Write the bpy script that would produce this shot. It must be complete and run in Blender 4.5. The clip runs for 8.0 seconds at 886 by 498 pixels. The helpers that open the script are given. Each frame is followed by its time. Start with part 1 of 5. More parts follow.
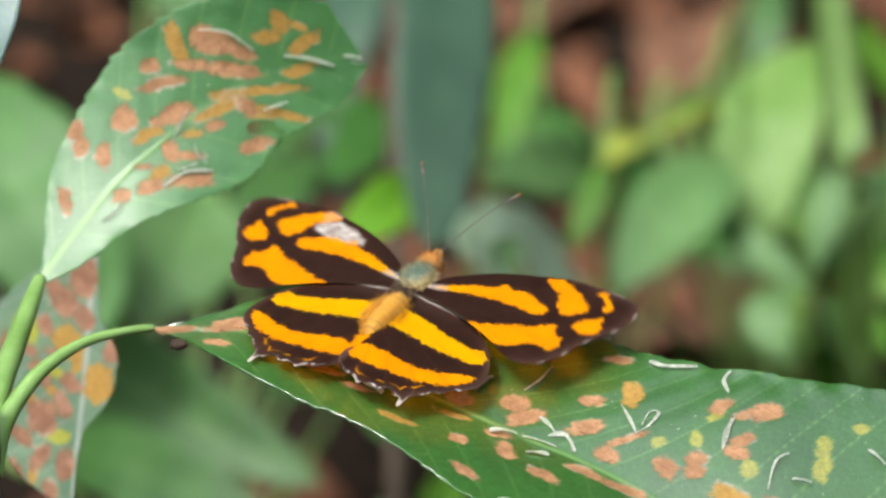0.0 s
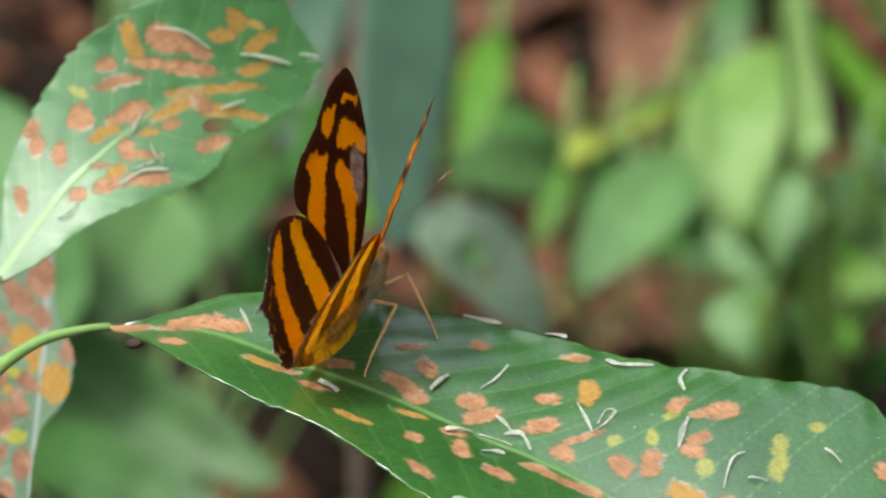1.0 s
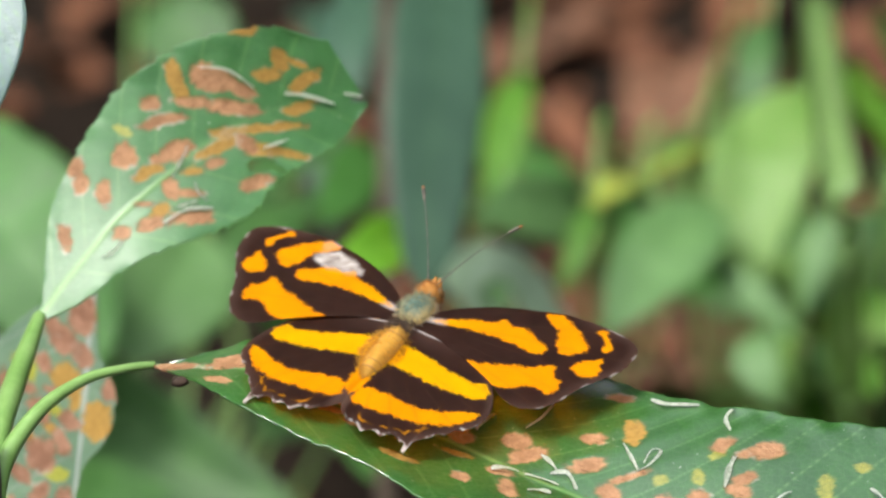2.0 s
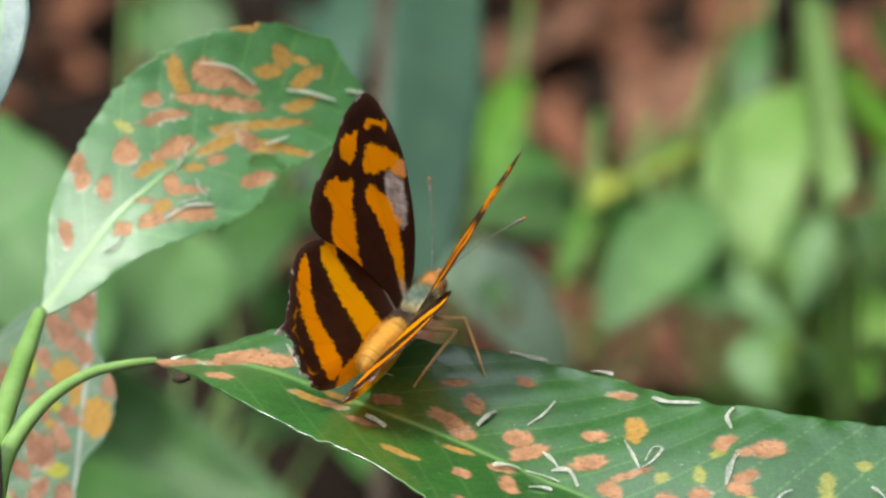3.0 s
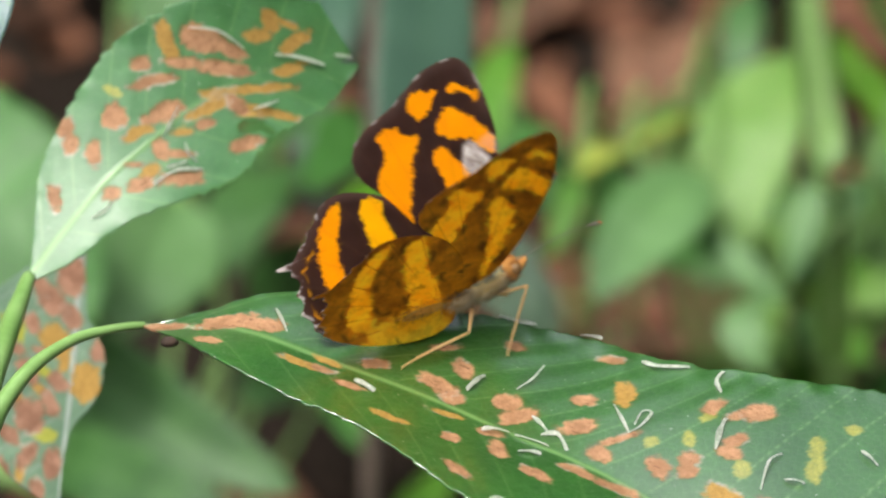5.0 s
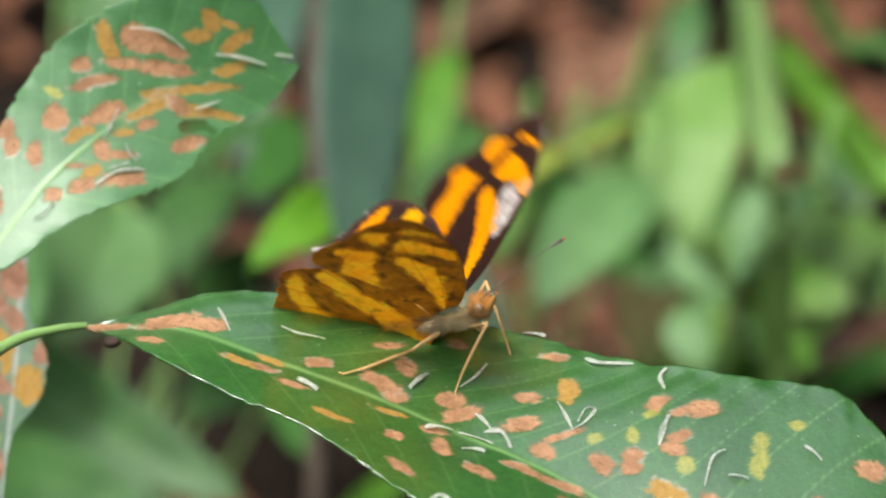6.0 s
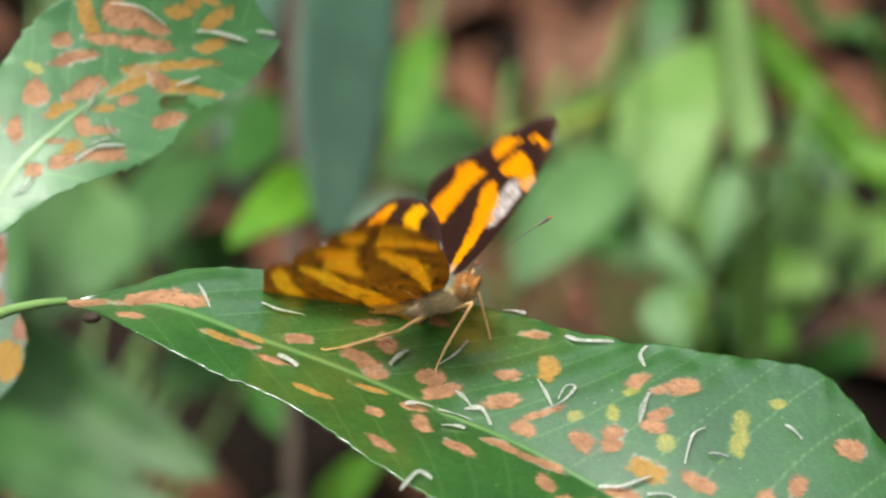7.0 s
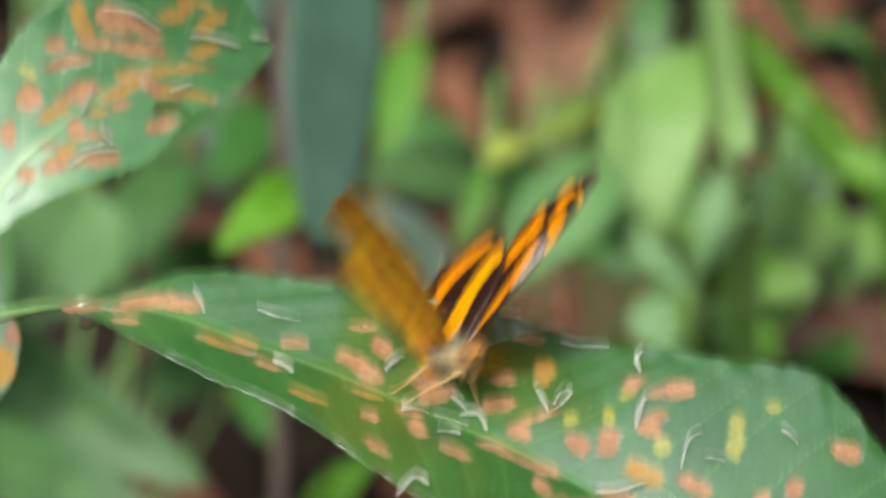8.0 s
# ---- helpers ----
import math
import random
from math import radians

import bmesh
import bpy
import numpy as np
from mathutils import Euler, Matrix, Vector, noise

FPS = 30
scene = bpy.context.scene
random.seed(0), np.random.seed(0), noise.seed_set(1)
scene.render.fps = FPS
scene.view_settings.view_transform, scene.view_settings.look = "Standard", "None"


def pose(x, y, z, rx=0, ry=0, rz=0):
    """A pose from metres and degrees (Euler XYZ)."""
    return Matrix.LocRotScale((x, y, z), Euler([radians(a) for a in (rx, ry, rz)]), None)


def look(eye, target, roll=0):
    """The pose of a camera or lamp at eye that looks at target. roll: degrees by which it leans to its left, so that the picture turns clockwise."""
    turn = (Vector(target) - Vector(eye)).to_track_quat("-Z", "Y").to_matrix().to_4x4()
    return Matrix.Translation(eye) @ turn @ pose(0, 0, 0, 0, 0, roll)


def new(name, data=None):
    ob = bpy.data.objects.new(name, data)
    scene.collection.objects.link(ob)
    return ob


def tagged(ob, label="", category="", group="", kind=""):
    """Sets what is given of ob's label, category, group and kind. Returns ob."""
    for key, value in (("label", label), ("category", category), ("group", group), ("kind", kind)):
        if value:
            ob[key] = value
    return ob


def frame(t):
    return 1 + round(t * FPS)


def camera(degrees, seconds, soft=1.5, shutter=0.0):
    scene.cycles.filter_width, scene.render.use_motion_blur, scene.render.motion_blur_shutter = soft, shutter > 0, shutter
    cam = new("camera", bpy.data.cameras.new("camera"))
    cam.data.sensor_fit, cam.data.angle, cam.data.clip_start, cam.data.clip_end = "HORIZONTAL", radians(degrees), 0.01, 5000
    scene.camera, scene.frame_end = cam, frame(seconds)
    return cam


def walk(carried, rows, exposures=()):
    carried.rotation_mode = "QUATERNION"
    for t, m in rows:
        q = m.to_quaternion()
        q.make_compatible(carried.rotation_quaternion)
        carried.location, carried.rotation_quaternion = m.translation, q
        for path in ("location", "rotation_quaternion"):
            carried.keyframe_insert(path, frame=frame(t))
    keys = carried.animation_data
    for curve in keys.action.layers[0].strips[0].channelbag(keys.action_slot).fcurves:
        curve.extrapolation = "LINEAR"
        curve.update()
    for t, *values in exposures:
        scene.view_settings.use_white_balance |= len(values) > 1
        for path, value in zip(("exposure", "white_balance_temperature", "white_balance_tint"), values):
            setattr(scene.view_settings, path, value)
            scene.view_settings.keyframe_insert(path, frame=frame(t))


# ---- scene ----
# A butterfly on an eaten leaf: a long lens about 0.63 m away, held in the hand.
SKY, SUN = 0.15, 1.35
cam = camera(10, 8.0, soft=2.3, shutter=0.9)
cam.data.dof.use_dof, cam.data.dof.focus_distance, cam.data.dof.aperture_fstop = True, 0.628, 22
walk(cam, [
    (0, pose(0.00000, -0.57100, 0.26600, 65.022, -0.000, -0.000)),
    (0.2, pose(0.00031, -0.57044, 0.26535, 64.974, 0.031, 0.023)),
    (0.5, pose(0.00078, -0.56959, 0.26438, 64.982, -0.003, -0.117)),
    (0.8, pose(0.00186, -0.56991, 0.26477, 65.137, -0.078, -0.294)),
    (1, pose(0.00258, -0.57013, 0.26504, 65.048, -0.060, -0.268)),
    (1.2, pose(0.00061, -0.57091, 0.26522, 65.120, -0.108, -0.197)),
    (1.5, pose(-0.00235, -0.57209, 0.26549, 65.340, -0.186, -0.104)),
    (1.7, pose(-0.00393, -0.57122, 0.26528, 65.578, -0.255, -0.206)),
    (2.8, pose(-0.00444, -0.57153, 0.26381, 65.485, -0.328, -0.311)),
    (3, pose(-0.00628, -0.57154, 0.26408, 65.591, -0.570, -0.317)),
    (3.5, pose(-0.00817, -0.57082, 0.26300, 65.454, -0.715, -0.370)),
    (4, pose(-0.00752, -0.56875, 0.26469, 65.357, -0.697, -0.329)),
    (4.2, pose(-0.00584, -0.56958, 0.26386, 65.201, -0.754, -0.217)),
    (5.3, pose(-0.00579, -0.57127, 0.26125, 65.377, -0.516, -0.498)),
    (5.5, pose(-0.00585, -0.56919, 0.26038, 65.419, -0.543, -0.625)),
    (5.7, pose(-0.00561, -0.57010, 0.25998, 65.542, -0.551, -0.876)),
    (6, pose(-0.00524, -0.57147, 0.25939, 65.550, -0.497, -1.106)),
    (6.3, pose(-0.00625, -0.57104, 0.25951, 65.337, -0.753, -1.158)),
    (6.5, pose(-0.00692, -0.57075, 0.25960, 65.408, -0.910, -1.164)),
    (6.7, pose(-0.00663, -0.57104, 0.25900, 65.315, -0.909, -1.242)),
    (7, pose(-0.00618, -0.57147, 0.25810, 65.397, -0.868, -1.271)),
    (7.3, pose(-0.00730, -0.57197, 0.25817, 65.296, -0.784, -1.425)),
    (7.5, pose(-0.00805, -0.57230, 0.25822, 65.399, -0.715, -1.499)),
    (7.8, pose(-0.00855, -0.57179, 0.25749, 65.658, -0.883, -1.666)),
    (8, pose(-0.00888, -0.57145, 0.25701, 65.550, -0.906, -1.583)),
    (8.034, pose(-0.00888, -0.57145, 0.25701, 65.150, -0.906, -1.583)),
], exposures=[(0.0, 1.1), (8.0, 1.1)])

# ---- light ----
world = bpy.data.worlds.new("sky")
scene.world = world
world.use_nodes = True
wn = world.node_tree
sky = wn.nodes.new("ShaderNodeTexSky")
sky.sky_type, sky.sun_disc = "NISHITA", False
sky.sun_elevation, sky.sun_rotation = radians(62), radians(230)
sky.air_density, sky.dust_density = 1.0, 4.0
haze = wn.nodes.new("ShaderNodeHueSaturation")
haze.inputs["Saturation"].default_value = 0.4
wn.links.new(sky.outputs[0], haze.inputs["Color"])
wn.links.new(haze.outputs[0], wn.nodes["Background"].inputs[0])
wn.nodes["Background"].inputs[1].default_value = SKY

sun = new("sun", bpy.data.lights.new("sun", "SUN"))
sun.data.energy, sun.data.angle, sun.data.color = SUN, radians(14), (1.0, 0.97, 0.92)
sun.matrix_basis = look((-0.36, -0.3, 0.88), (0, 0, 0))

MM = 0.001


# ---- materials ----
def nodes_of(name):
    m = bpy.data.materials.new(name)
    m.use_nodes = True
    t = m.node_tree
    return m, t, t.nodes["Principled BSDF"], t.nodes["Material Output"]


def add(t, kind, **values):
    n = t.nodes.new(kind)
    for k, v in values.items():
        if k in n.inputs:
            n.inputs[k].default_value = v
    return n


def noise_tex(t, scale, detail=4.0, rough=0.55, coord="Object"):
    c = t.nodes.new("ShaderNodeTexCoord")
    n = add(t, "ShaderNodeTexNoise", Scale=scale, Detail=detail, Roughness=rough)
    t.links.new(c.outputs[coord], n.inputs["Vector"])
    return n.outputs[0]


def ramp(t, src, lo, hi):
    r = add(t, "ShaderNodeMapRange")
    r.inputs[1].default_value, r.inputs[2].default_value = lo, hi
    t.links.new(src, r.inputs[0])
    return r.outputs[0]


def mix(t, fac, a, b, mode="MIX"):
    n = t.nodes.new("ShaderNodeMix")
    n.data_type, n.blend_type = "RGBA", mode
    for socket, v in ((n.inputs[0], fac), (n.inputs[6], a), (n.inputs[7], b)):
        if isinstance(v, (int, float)):
            socket.default_value = v
        elif isinstance(v, tuple):
            socket.default_value = (*v, 1)
        else:
            t.links.new(v, socket)
    return n.outputs[2]


def math_node(t, op, a, b=0.0):
    n = t.nodes.new("ShaderNodeMath")
    n.operation = op
    for socket, v in ((n.inputs[0], a), (n.inputs[1], b)):
        if isinstance(v, (int, float)):
            socket.default_value = v
        else:
            t.links.new(v, socket)
    return n.outputs[0]


def attr(t, name):
    a = t.nodes.new("ShaderNodeAttribute")
    a.attribute_name = name
    return a


def bump(t, p, height, strength, distance):
    b = add(t, "ShaderNodeBump", Strength=strength, Distance=distance)
    t.links.new(height, b.inputs["Height"])
    t.links.new(b.outputs[0], p.inputs["Normal"])


def thin(t, p, out, colour, amount):
    """Lets some light through a thin sheet."""
    tr = t.nodes.new("ShaderNodeBsdfTranslucent")
    if isinstance(colour, tuple):
        tr.inputs[0].default_value = (*colour, 1)
    else:
        t.links.new(colour, tr.inputs[0])
    m = t.nodes.new("ShaderNodeMixShader")
    if isinstance(amount, float):
        m.inputs[0].default_value = amount
    else:
        t.links.new(amount, m.inputs[0])
    t.links.new(p.outputs[0], m.inputs[1])
    t.links.new(tr.outputs[0], m.inputs[2])
    t.links.new(m.outputs[0], out.inputs[0])


def leaf_material(name, dark, light, rough=0.4, through_light=0.25, scale=120, pale_vein=(0.2, 0.42, 0.12), spec=0.5):
    m, t, p, out = nodes_of(name)
    big = ramp(t, noise_tex(t, scale, 3), 0.32, 0.68)
    fine = ramp(t, noise_tex(t, scale * 14, 5, 0.7), 0.3, 0.7)
    info = t.nodes.new("ShaderNodeObjectInfo")
    c = mix(t, big, dark, light)
    c = mix(t, math_node(t, "MULTIPLY", fine, 0.22), c, tuple(0.55 * x for x in dark))
    c = mix(t, math_node(t, "MULTIPLY", info.outputs["Random"], 0.25), c, tuple(0.7 * x + 0.3 * y for x, y in zip(dark, (0.08, 0.12, 0.02))))
    vein = attr(t, "vein").outputs["Fac"]
    c = mix(t, math_node(t, "MULTIPLY", vein, 0.85), c, pale_vein)
    t.links.new(c, p.inputs["Base Color"])
    p.inputs["Roughness"].default_value = rough
    p.inputs["Specular IOR Level"].default_value = spec
    bump(t, p, fine, 0.25, 0.0002)
    thin(t, p, out, mix(t, 0.5, c, (0.22, 0.42, 0.03)), through_light)
    return m


def eaten_leaf_material(name, dark, light, rough, spec=0.5, coat=0.0, wax=0.4, shine=2.0, scar_tones=((0.32, 0.155, 0.07), (0.6, 0.335, 0.175)), vein_tone=(0.2, 0.4, 0.1)):
    """A glossy leaf with healed brown scars, ochre patches and yellow flecks."""
    m, t, p, out = nodes_of(name)
    big = ramp(t, noise_tex(t, 90, 3), 0.3, 0.7)
    fine = ramp(t, noise_tex(t, 2600, 5, 0.7), 0.3, 0.7)
    mid = ramp(t, noise_tex(t, 600, 4, 0.6), 0.35, 0.65)
    c = mix(t, big, dark, light)
    c = mix(t, math_node(t, "MULTIPLY", mid, 0.25), c, tuple(0.6 * x for x in dark))
    vein = attr(t, "vein").outputs["Fac"]
    c = mix(t, math_node(t, "MULTIPLY", vein, 0.75), c, vein_tone)
    co = t.nodes.new("ShaderNodeTexCoord")
    net = t.nodes.new("ShaderNodeTexVoronoi")
    net.feature = "DISTANCE_TO_EDGE"
    net.inputs["Scale"].default_value = 950
    t.links.new(co.outputs["Object"], net.inputs["Vector"])
    mesh_lines = ramp(t, net.outputs["Distance"], 0.09, 0.02)
    c = mix(t, math_node(t, "MULTIPLY", mesh_lines, 0.07), c, (0.16, 0.34, 0.1))
    speck = ramp(t, noise_tex(t, 1900, 2, 0.5), 0.735, 0.76)
    c = mix(t, math_node(t, "MULTIPLY", speck, 0.7), c, (0.5, 0.55, 0.42))
    marks = attr(t, "marks")
    sep = t.nodes.new("ShaderNodeSeparateColor")
    t.links.new(marks.outputs["Color"], sep.inputs[0])
    grain = ramp(t, noise_tex(t, 1500, 6, 0.75), 0.3, 0.72)
    scar = mix(t, grain, *scar_tones)
    scar = mix(t, math_node(t, "MULTIPLY", ramp(t, noise_tex(t, 330, 3, 0.6), 0.42, 0.6), 0.7), scar, tuple(0.8 * x for x in scar_tones[0]))
    crack = t.nodes.new("ShaderNodeMapping")
    crack.inputs["Scale"].default_value = (0.5, 1.9, 1.0)
    t.links.new(co.outputs["Object"], crack.inputs["Vector"])
    cracks = add(t, "ShaderNodeTexNoise", Scale=1100, Detail=3)
    t.links.new(crack.outputs[0], cracks.inputs["Vector"])
    scar = mix(t, math_node(t, "MULTIPLY", ramp(t, cracks.outputs[0], 0.62, 0.68), 0.75), scar, (0.13, 0.05, 0.02))
    ochre = mix(t, grain, (0.27, 0.15, 0.03), (0.52, 0.31, 0.07))
    yellow = mix(t, grain, (0.17, 0.2, 0.02), (0.42, 0.42, 0.04))
    c = mix(t, sep.outputs[2], c, yellow)
    c = mix(t, sep.outputs[1], c, ochre)
    c = mix(t, sep.outputs[0], c, scar)
    rim = attr(t, "rim").outputs["Fac"]
    c = mix(t, math_node(t, "MULTIPLY", math_node(t, "MULTIPLY", rim, ramp(t, noise_tex(t, 420, 2, 0.5), 0.45, 0.62)), 0.7), c, (0.13, 0.07, 0.02))
    c = mix(t, math_node(t, "MULTIPLY", math_node(t, "MULTIPLY", rim, ramp(t, noise_tex(t, 300, 2, 0.5), 0.56, 0.64)), 0.75), c, (0.55, 0.5, 0.4))
    t.links.new(c, p.inputs["Base Color"])
    dull = math_node(t, "MAXIMUM", sep.outputs[0], sep.outputs[1])
    r = add(t, "ShaderNodeMapRange")
    r.inputs[3].default_value, r.inputs[4].default_value = rough, 0.75
    t.links.new(dull, r.inputs[0])
    t.links.new(math_node(t, "ADD", r.outputs[0], math_node(t, "MULTIPLY", mid, 0.08)), p.inputs["Roughness"])
    p.inputs["Specular IOR Level"].default_value = spec
    bare = math_node(t, "SUBTRACT", 1.0, math_node(t, "MULTIPLY", dull, 0.85))
    t.links.new(math_node(t, "MULTIPLY", bare, coat), p.inputs["Coat Weight"])
    p.inputs["Coat Roughness"].default_value = wax
    p.inputs["Coat IOR"].default_value = shine
    ripple = math_node(t, "MULTIPLY", noise_tex(t, 380, 3, 0.6), 5.0)
    bump(t, p, math_node(t, "ADD", math_node(t, "ADD", math_node(t, "ADD", fine, ripple), math_node(t, "MULTIPLY", mesh_lines, -1.2)), math_node(t, "MULTIPLY", grain, math_node(t, "MULTIPLY", dull, 3.0))), 0.4, 0.00012)
    thin(t, p, out, mix(t, 0.5, c, (0.12, 0.36, 0.04)), 0.14)
    return m


def plain_material(name, a, b, scale, rough=0.6, strength=0.2, depth=0.0003, through_light=0.0, spec=0.4):
    m, t, p, out = nodes_of(name)
    f = ramp(t, noise_tex(t, scale, 5, 0.65), 0.3, 0.7)
    c = mix(t, f, a, b)
    t.links.new(c, p.inputs["Base Color"])
    p.inputs["Roughness"].default_value = rough
    p.inputs["Specular IOR Level"].default_value = spec
    bump(t, p, f, strength, depth)
    if through_light:
        thin(t, p, out, c, through_light)
    return m


def wing_top_material():
    m, t, p, out = nodes_of("wing_upperside")
    scales = ramp(t, noise_tex(t, 5200, 4, 0.7), 0.25, 0.75)
    soft = ramp(t, noise_tex(t, 420, 4, 0.6), 0.3, 0.7)
    brown = mix(t, soft, (0.011, 0.0048, 0.0032), (0.026, 0.0115, 0.0078))
    brown = mix(t, math_node(t, "MULTIPLY", attr(t, "bare").outputs["Fac"], 0.8), brown, (0.085, 0.052, 0.04))
    orange = mix(t, attr(t, "tone").outputs["Fac"], (1.0, 0.42, 0.0005), (1.0, 0.68, 0.001))
    orange = mix(t, math_node(t, "MULTIPLY", scales, 0.3), orange, (0.6, 0.14, 0.0))
    orange = mix(t, math_node(t, "MULTIPLY", soft, 0.2), orange, (0.75, 0.2, 0.0))
    c = mix(t, attr(t, "band").outputs["Fac"], brown, orange)
    c = mix(t, math_node(t, "MULTIPLY", attr(t, "vein").outputs["Fac"], 0.35), c, (0.06, 0.028, 0.014))
    c = mix(t, attr(t, "pale").outputs["Fac"], c, mix(t, scales, (0.34, 0.28, 0.24), (0.74, 0.69, 0.63)))
    t.links.new(c, p.inputs["Base Color"])
    p.inputs["Roughness"].default_value = 0.55
    p.inputs["Specular IOR Level"].default_value = 0.09
    bump(t, p, scales, 0.25, 0.00005)
    glow = mix(t, attr(t, "band").outputs["Fac"], (0.36, 0.13, 0.02), (1.0, 0.66, 0.03))
    share = add(t, "ShaderNodeMapRange")
    share.inputs[3].default_value, share.inputs[4].default_value = 0.2, 0.68
    t.links.new(attr(t, "band").outputs["Fac"], share.inputs[0])
    thin(t, p, out, glow, share.outputs[0])
    return m


def wing_under_material():
    m, t, p, out = nodes_of("wing_underside")
    blot = noise_tex(t, 300, 3, 0.5)
    ground = mix(t, ramp(t, blot, 0.35, 0.62), (0.48, 0.15, 0.006), (0.95, 0.38, 0.012))
    lightband = mix(t, ramp(t, noise_tex(t, 260, 3), 0.35, 0.65), (1.0, 0.52, 0.01), (1.0, 0.76, 0.04))
    c = mix(t, attr(t, "cells").outputs["Fac"], ground, lightband)
    smear = ramp(t, noise_tex(t, 330, 3, 0.65), 0.55, 0.63)
    lines = ramp(t, noise_tex(t, 900, 2, 0.5), 0.54, 0.62)
    c = mix(t, math_node(t, "MULTIPLY", smear, 0.25), c, (0.14, 0.05, 0.006))
    c = mix(t, attr(t, "blot").outputs["Fac"], c, (0.1, 0.032, 0.006))
    c = mix(t, math_node(t, "MULTIPLY", lines, 0.15), c, (0.2, 0.07, 0.008))
    c = mix(t, math_node(t, "MULTIPLY", attr(t, "vein").outputs["Fac"], 0.3), c, (0.2, 0.08, 0.012))
    c = mix(t, attr(t, "pale").outputs["Fac"], c, (0.6, 0.45, 0.25))
    t.links.new(c, p.inputs["Base Color"])
    p.inputs["Roughness"].default_value = 0.65
    p.inputs["Specular IOR Level"].default_value = 0.2
    bump(t, p, ramp(t, noise_tex(t, 5200, 4, 0.7), 0.25, 0.75), 0.25, 0.00005)
    thin(t, p, out, mix(t, 0.25, c, (1.0, 0.55, 0.012)), 0.45)
    return m


def body_material(name, top, side, under, lift=0.0):
    """Scaly skin: darker on the back, pale below."""
    m, t, p, out = nodes_of(name)
    c = t.nodes.new("ShaderNodeTexCoord")
    s = t.nodes.new("ShaderNodeSeparateXYZ")
    t.links.new(c.outputs["Object"], s.inputs[0])
    f = noise_tex(t, 900, 5, 0.7)
    z = math_node(t, "ADD", math_node(t, "MULTIPLY", s.outputs[2], 420.0), math_node(t, "SUBTRACT", f, 0.5 - lift))
    col = mix(t, ramp(t, z, -0.6, -0.1), under, side)
    col = mix(t, ramp(t, z, 0.55, 1.1), col, top)
    col = mix(t, math_node(t, "MULTIPLY", ramp(t, noise_tex(t, 2600, 5, 0.7), 0.3, 0.7), 0.35), col, tuple(0.4 * x for x in top))
    t.links.new(col, p.inputs["Base Color"])
    p.inputs["Roughness"].default_value = 0.75
    p.inputs["Sheen Weight"].default_value = 0.08
    bump(t, p, f, 0.4, 0.0002)
    return m


LOW_LEAF = eaten_leaf_material("eaten_leaf_glossy", (0.019, 0.102, 0.014), (0.033, 0.15, 0.019), 0.4, 0.3, 1.0, 0.24, 2.25, vein_tone=(0.22, 0.42, 0.13))
HIGH_LEAF = eaten_leaf_material("eaten_leaf_bluish", (0.04, 0.165, 0.04), (0.065, 0.225, 0.058), 0.4, 0.3, 0.48, 0.42)
BROWN_LEAF = eaten_leaf_material("eaten_leaf_browned", (0.08, 0.16, 0.09), (0.15, 0.25, 0.15), 0.5, 0.4, 0.0, 0.5, 1.5, ((0.24, 0.11, 0.06), (0.47, 0.26, 0.165)), (0.42, 0.45, 0.42))
G1 = leaf_material("leaf_mid_green", (0.045, 0.155, 0.026), (0.08, 0.245, 0.05), 0.45)
G2 = leaf_material("leaf_bright_green", (0.10, 0.32, 0.012), (0.19, 0.46, 0.03), 0.5, 0.35)
G3 = leaf_material("leaf_dark_bluish", (0.032, 0.08, 0.053), (0.052, 0.116, 0.074), 0.45, 0.08, spec=0.35)
G7 = leaf_material("leaf_deep_green", (0.025, 0.085, 0.018), (0.05, 0.14, 0.03), 0.5, 0.12)
G4 = leaf_material("leaf_pale_bluish", (0.13, 0.2, 0.19), (0.2, 0.29, 0.28), 0.35, 0.15, spec=0.6)
G5 = leaf_material("leaf_light_green", (0.16, 0.34, 0.055), (0.27, 0.46, 0.13), 0.45, 0.35)
G8 = leaf_material("leaf_fresh_green", (0.07, 0.22, 0.018), (0.15, 0.36, 0.04), 0.5, 0.3)
G9 = leaf_material("grass_pale", (0.38, 0.6, 0.22), (0.52, 0.72, 0.34), 0.35, 0.3, spec=0.9)
G11 = leaf_material("grass_bright", (0.2, 0.5, 0.03), (0.3, 0.6, 0.06), 0.4, 0.35, spec=0.8)
G6 = leaf_material("leaf_yellow_green", (0.4, 0.48, 0.06), (0.55, 0.62, 0.12), 0.5, 0.35)
G12 = leaf_material("leaf_silver_green", (0.21, 0.32, 0.2), (0.33, 0.45, 0.32), 0.4, 0.15)
G13 = leaf_material("leaf_dull_green", (0.11, 0.25, 0.075), (0.17, 0.34, 0.12), 0.5, 0.3)
DEAD_TAN = plain_material("dead_leaf_tan", (0.04, 0.018, 0.011), (0.26, 0.135, 0.08), 26, 0.75, 0.4, 0.001, 0.1, spec=0.2)
DEAD_RUST = plain_material("dead_leaf_rust", (0.05, 0.02, 0.011), (0.22, 0.095, 0.05), 40, 0.75, 0.4, 0.001, 0.1, spec=0.2)
# the soil's dark colour stands in for shade under the plants
SOIL = plain_material("shade_darkened_soil", (0.009, 0.0075, 0.006), (0.032, 0.022, 0.016), 55, 0.95, 0.8, 0.01, spec=0.05)
STEM_GREEN = plain_material("green_stem", (0.12, 0.25, 0.05), (0.24, 0.41, 0.13), 110, 0.4)
STEM_BROWN = plain_material("woody_stem", (0.05, 0.04, 0.03), (0.12, 0.09, 0.065), 200, 0.8, 0.6, 0.001)
BUD = plain_material("dry_bud", (0.02, 0.012, 0.008), (0.06, 0.035, 0.02), 900, 0.8)
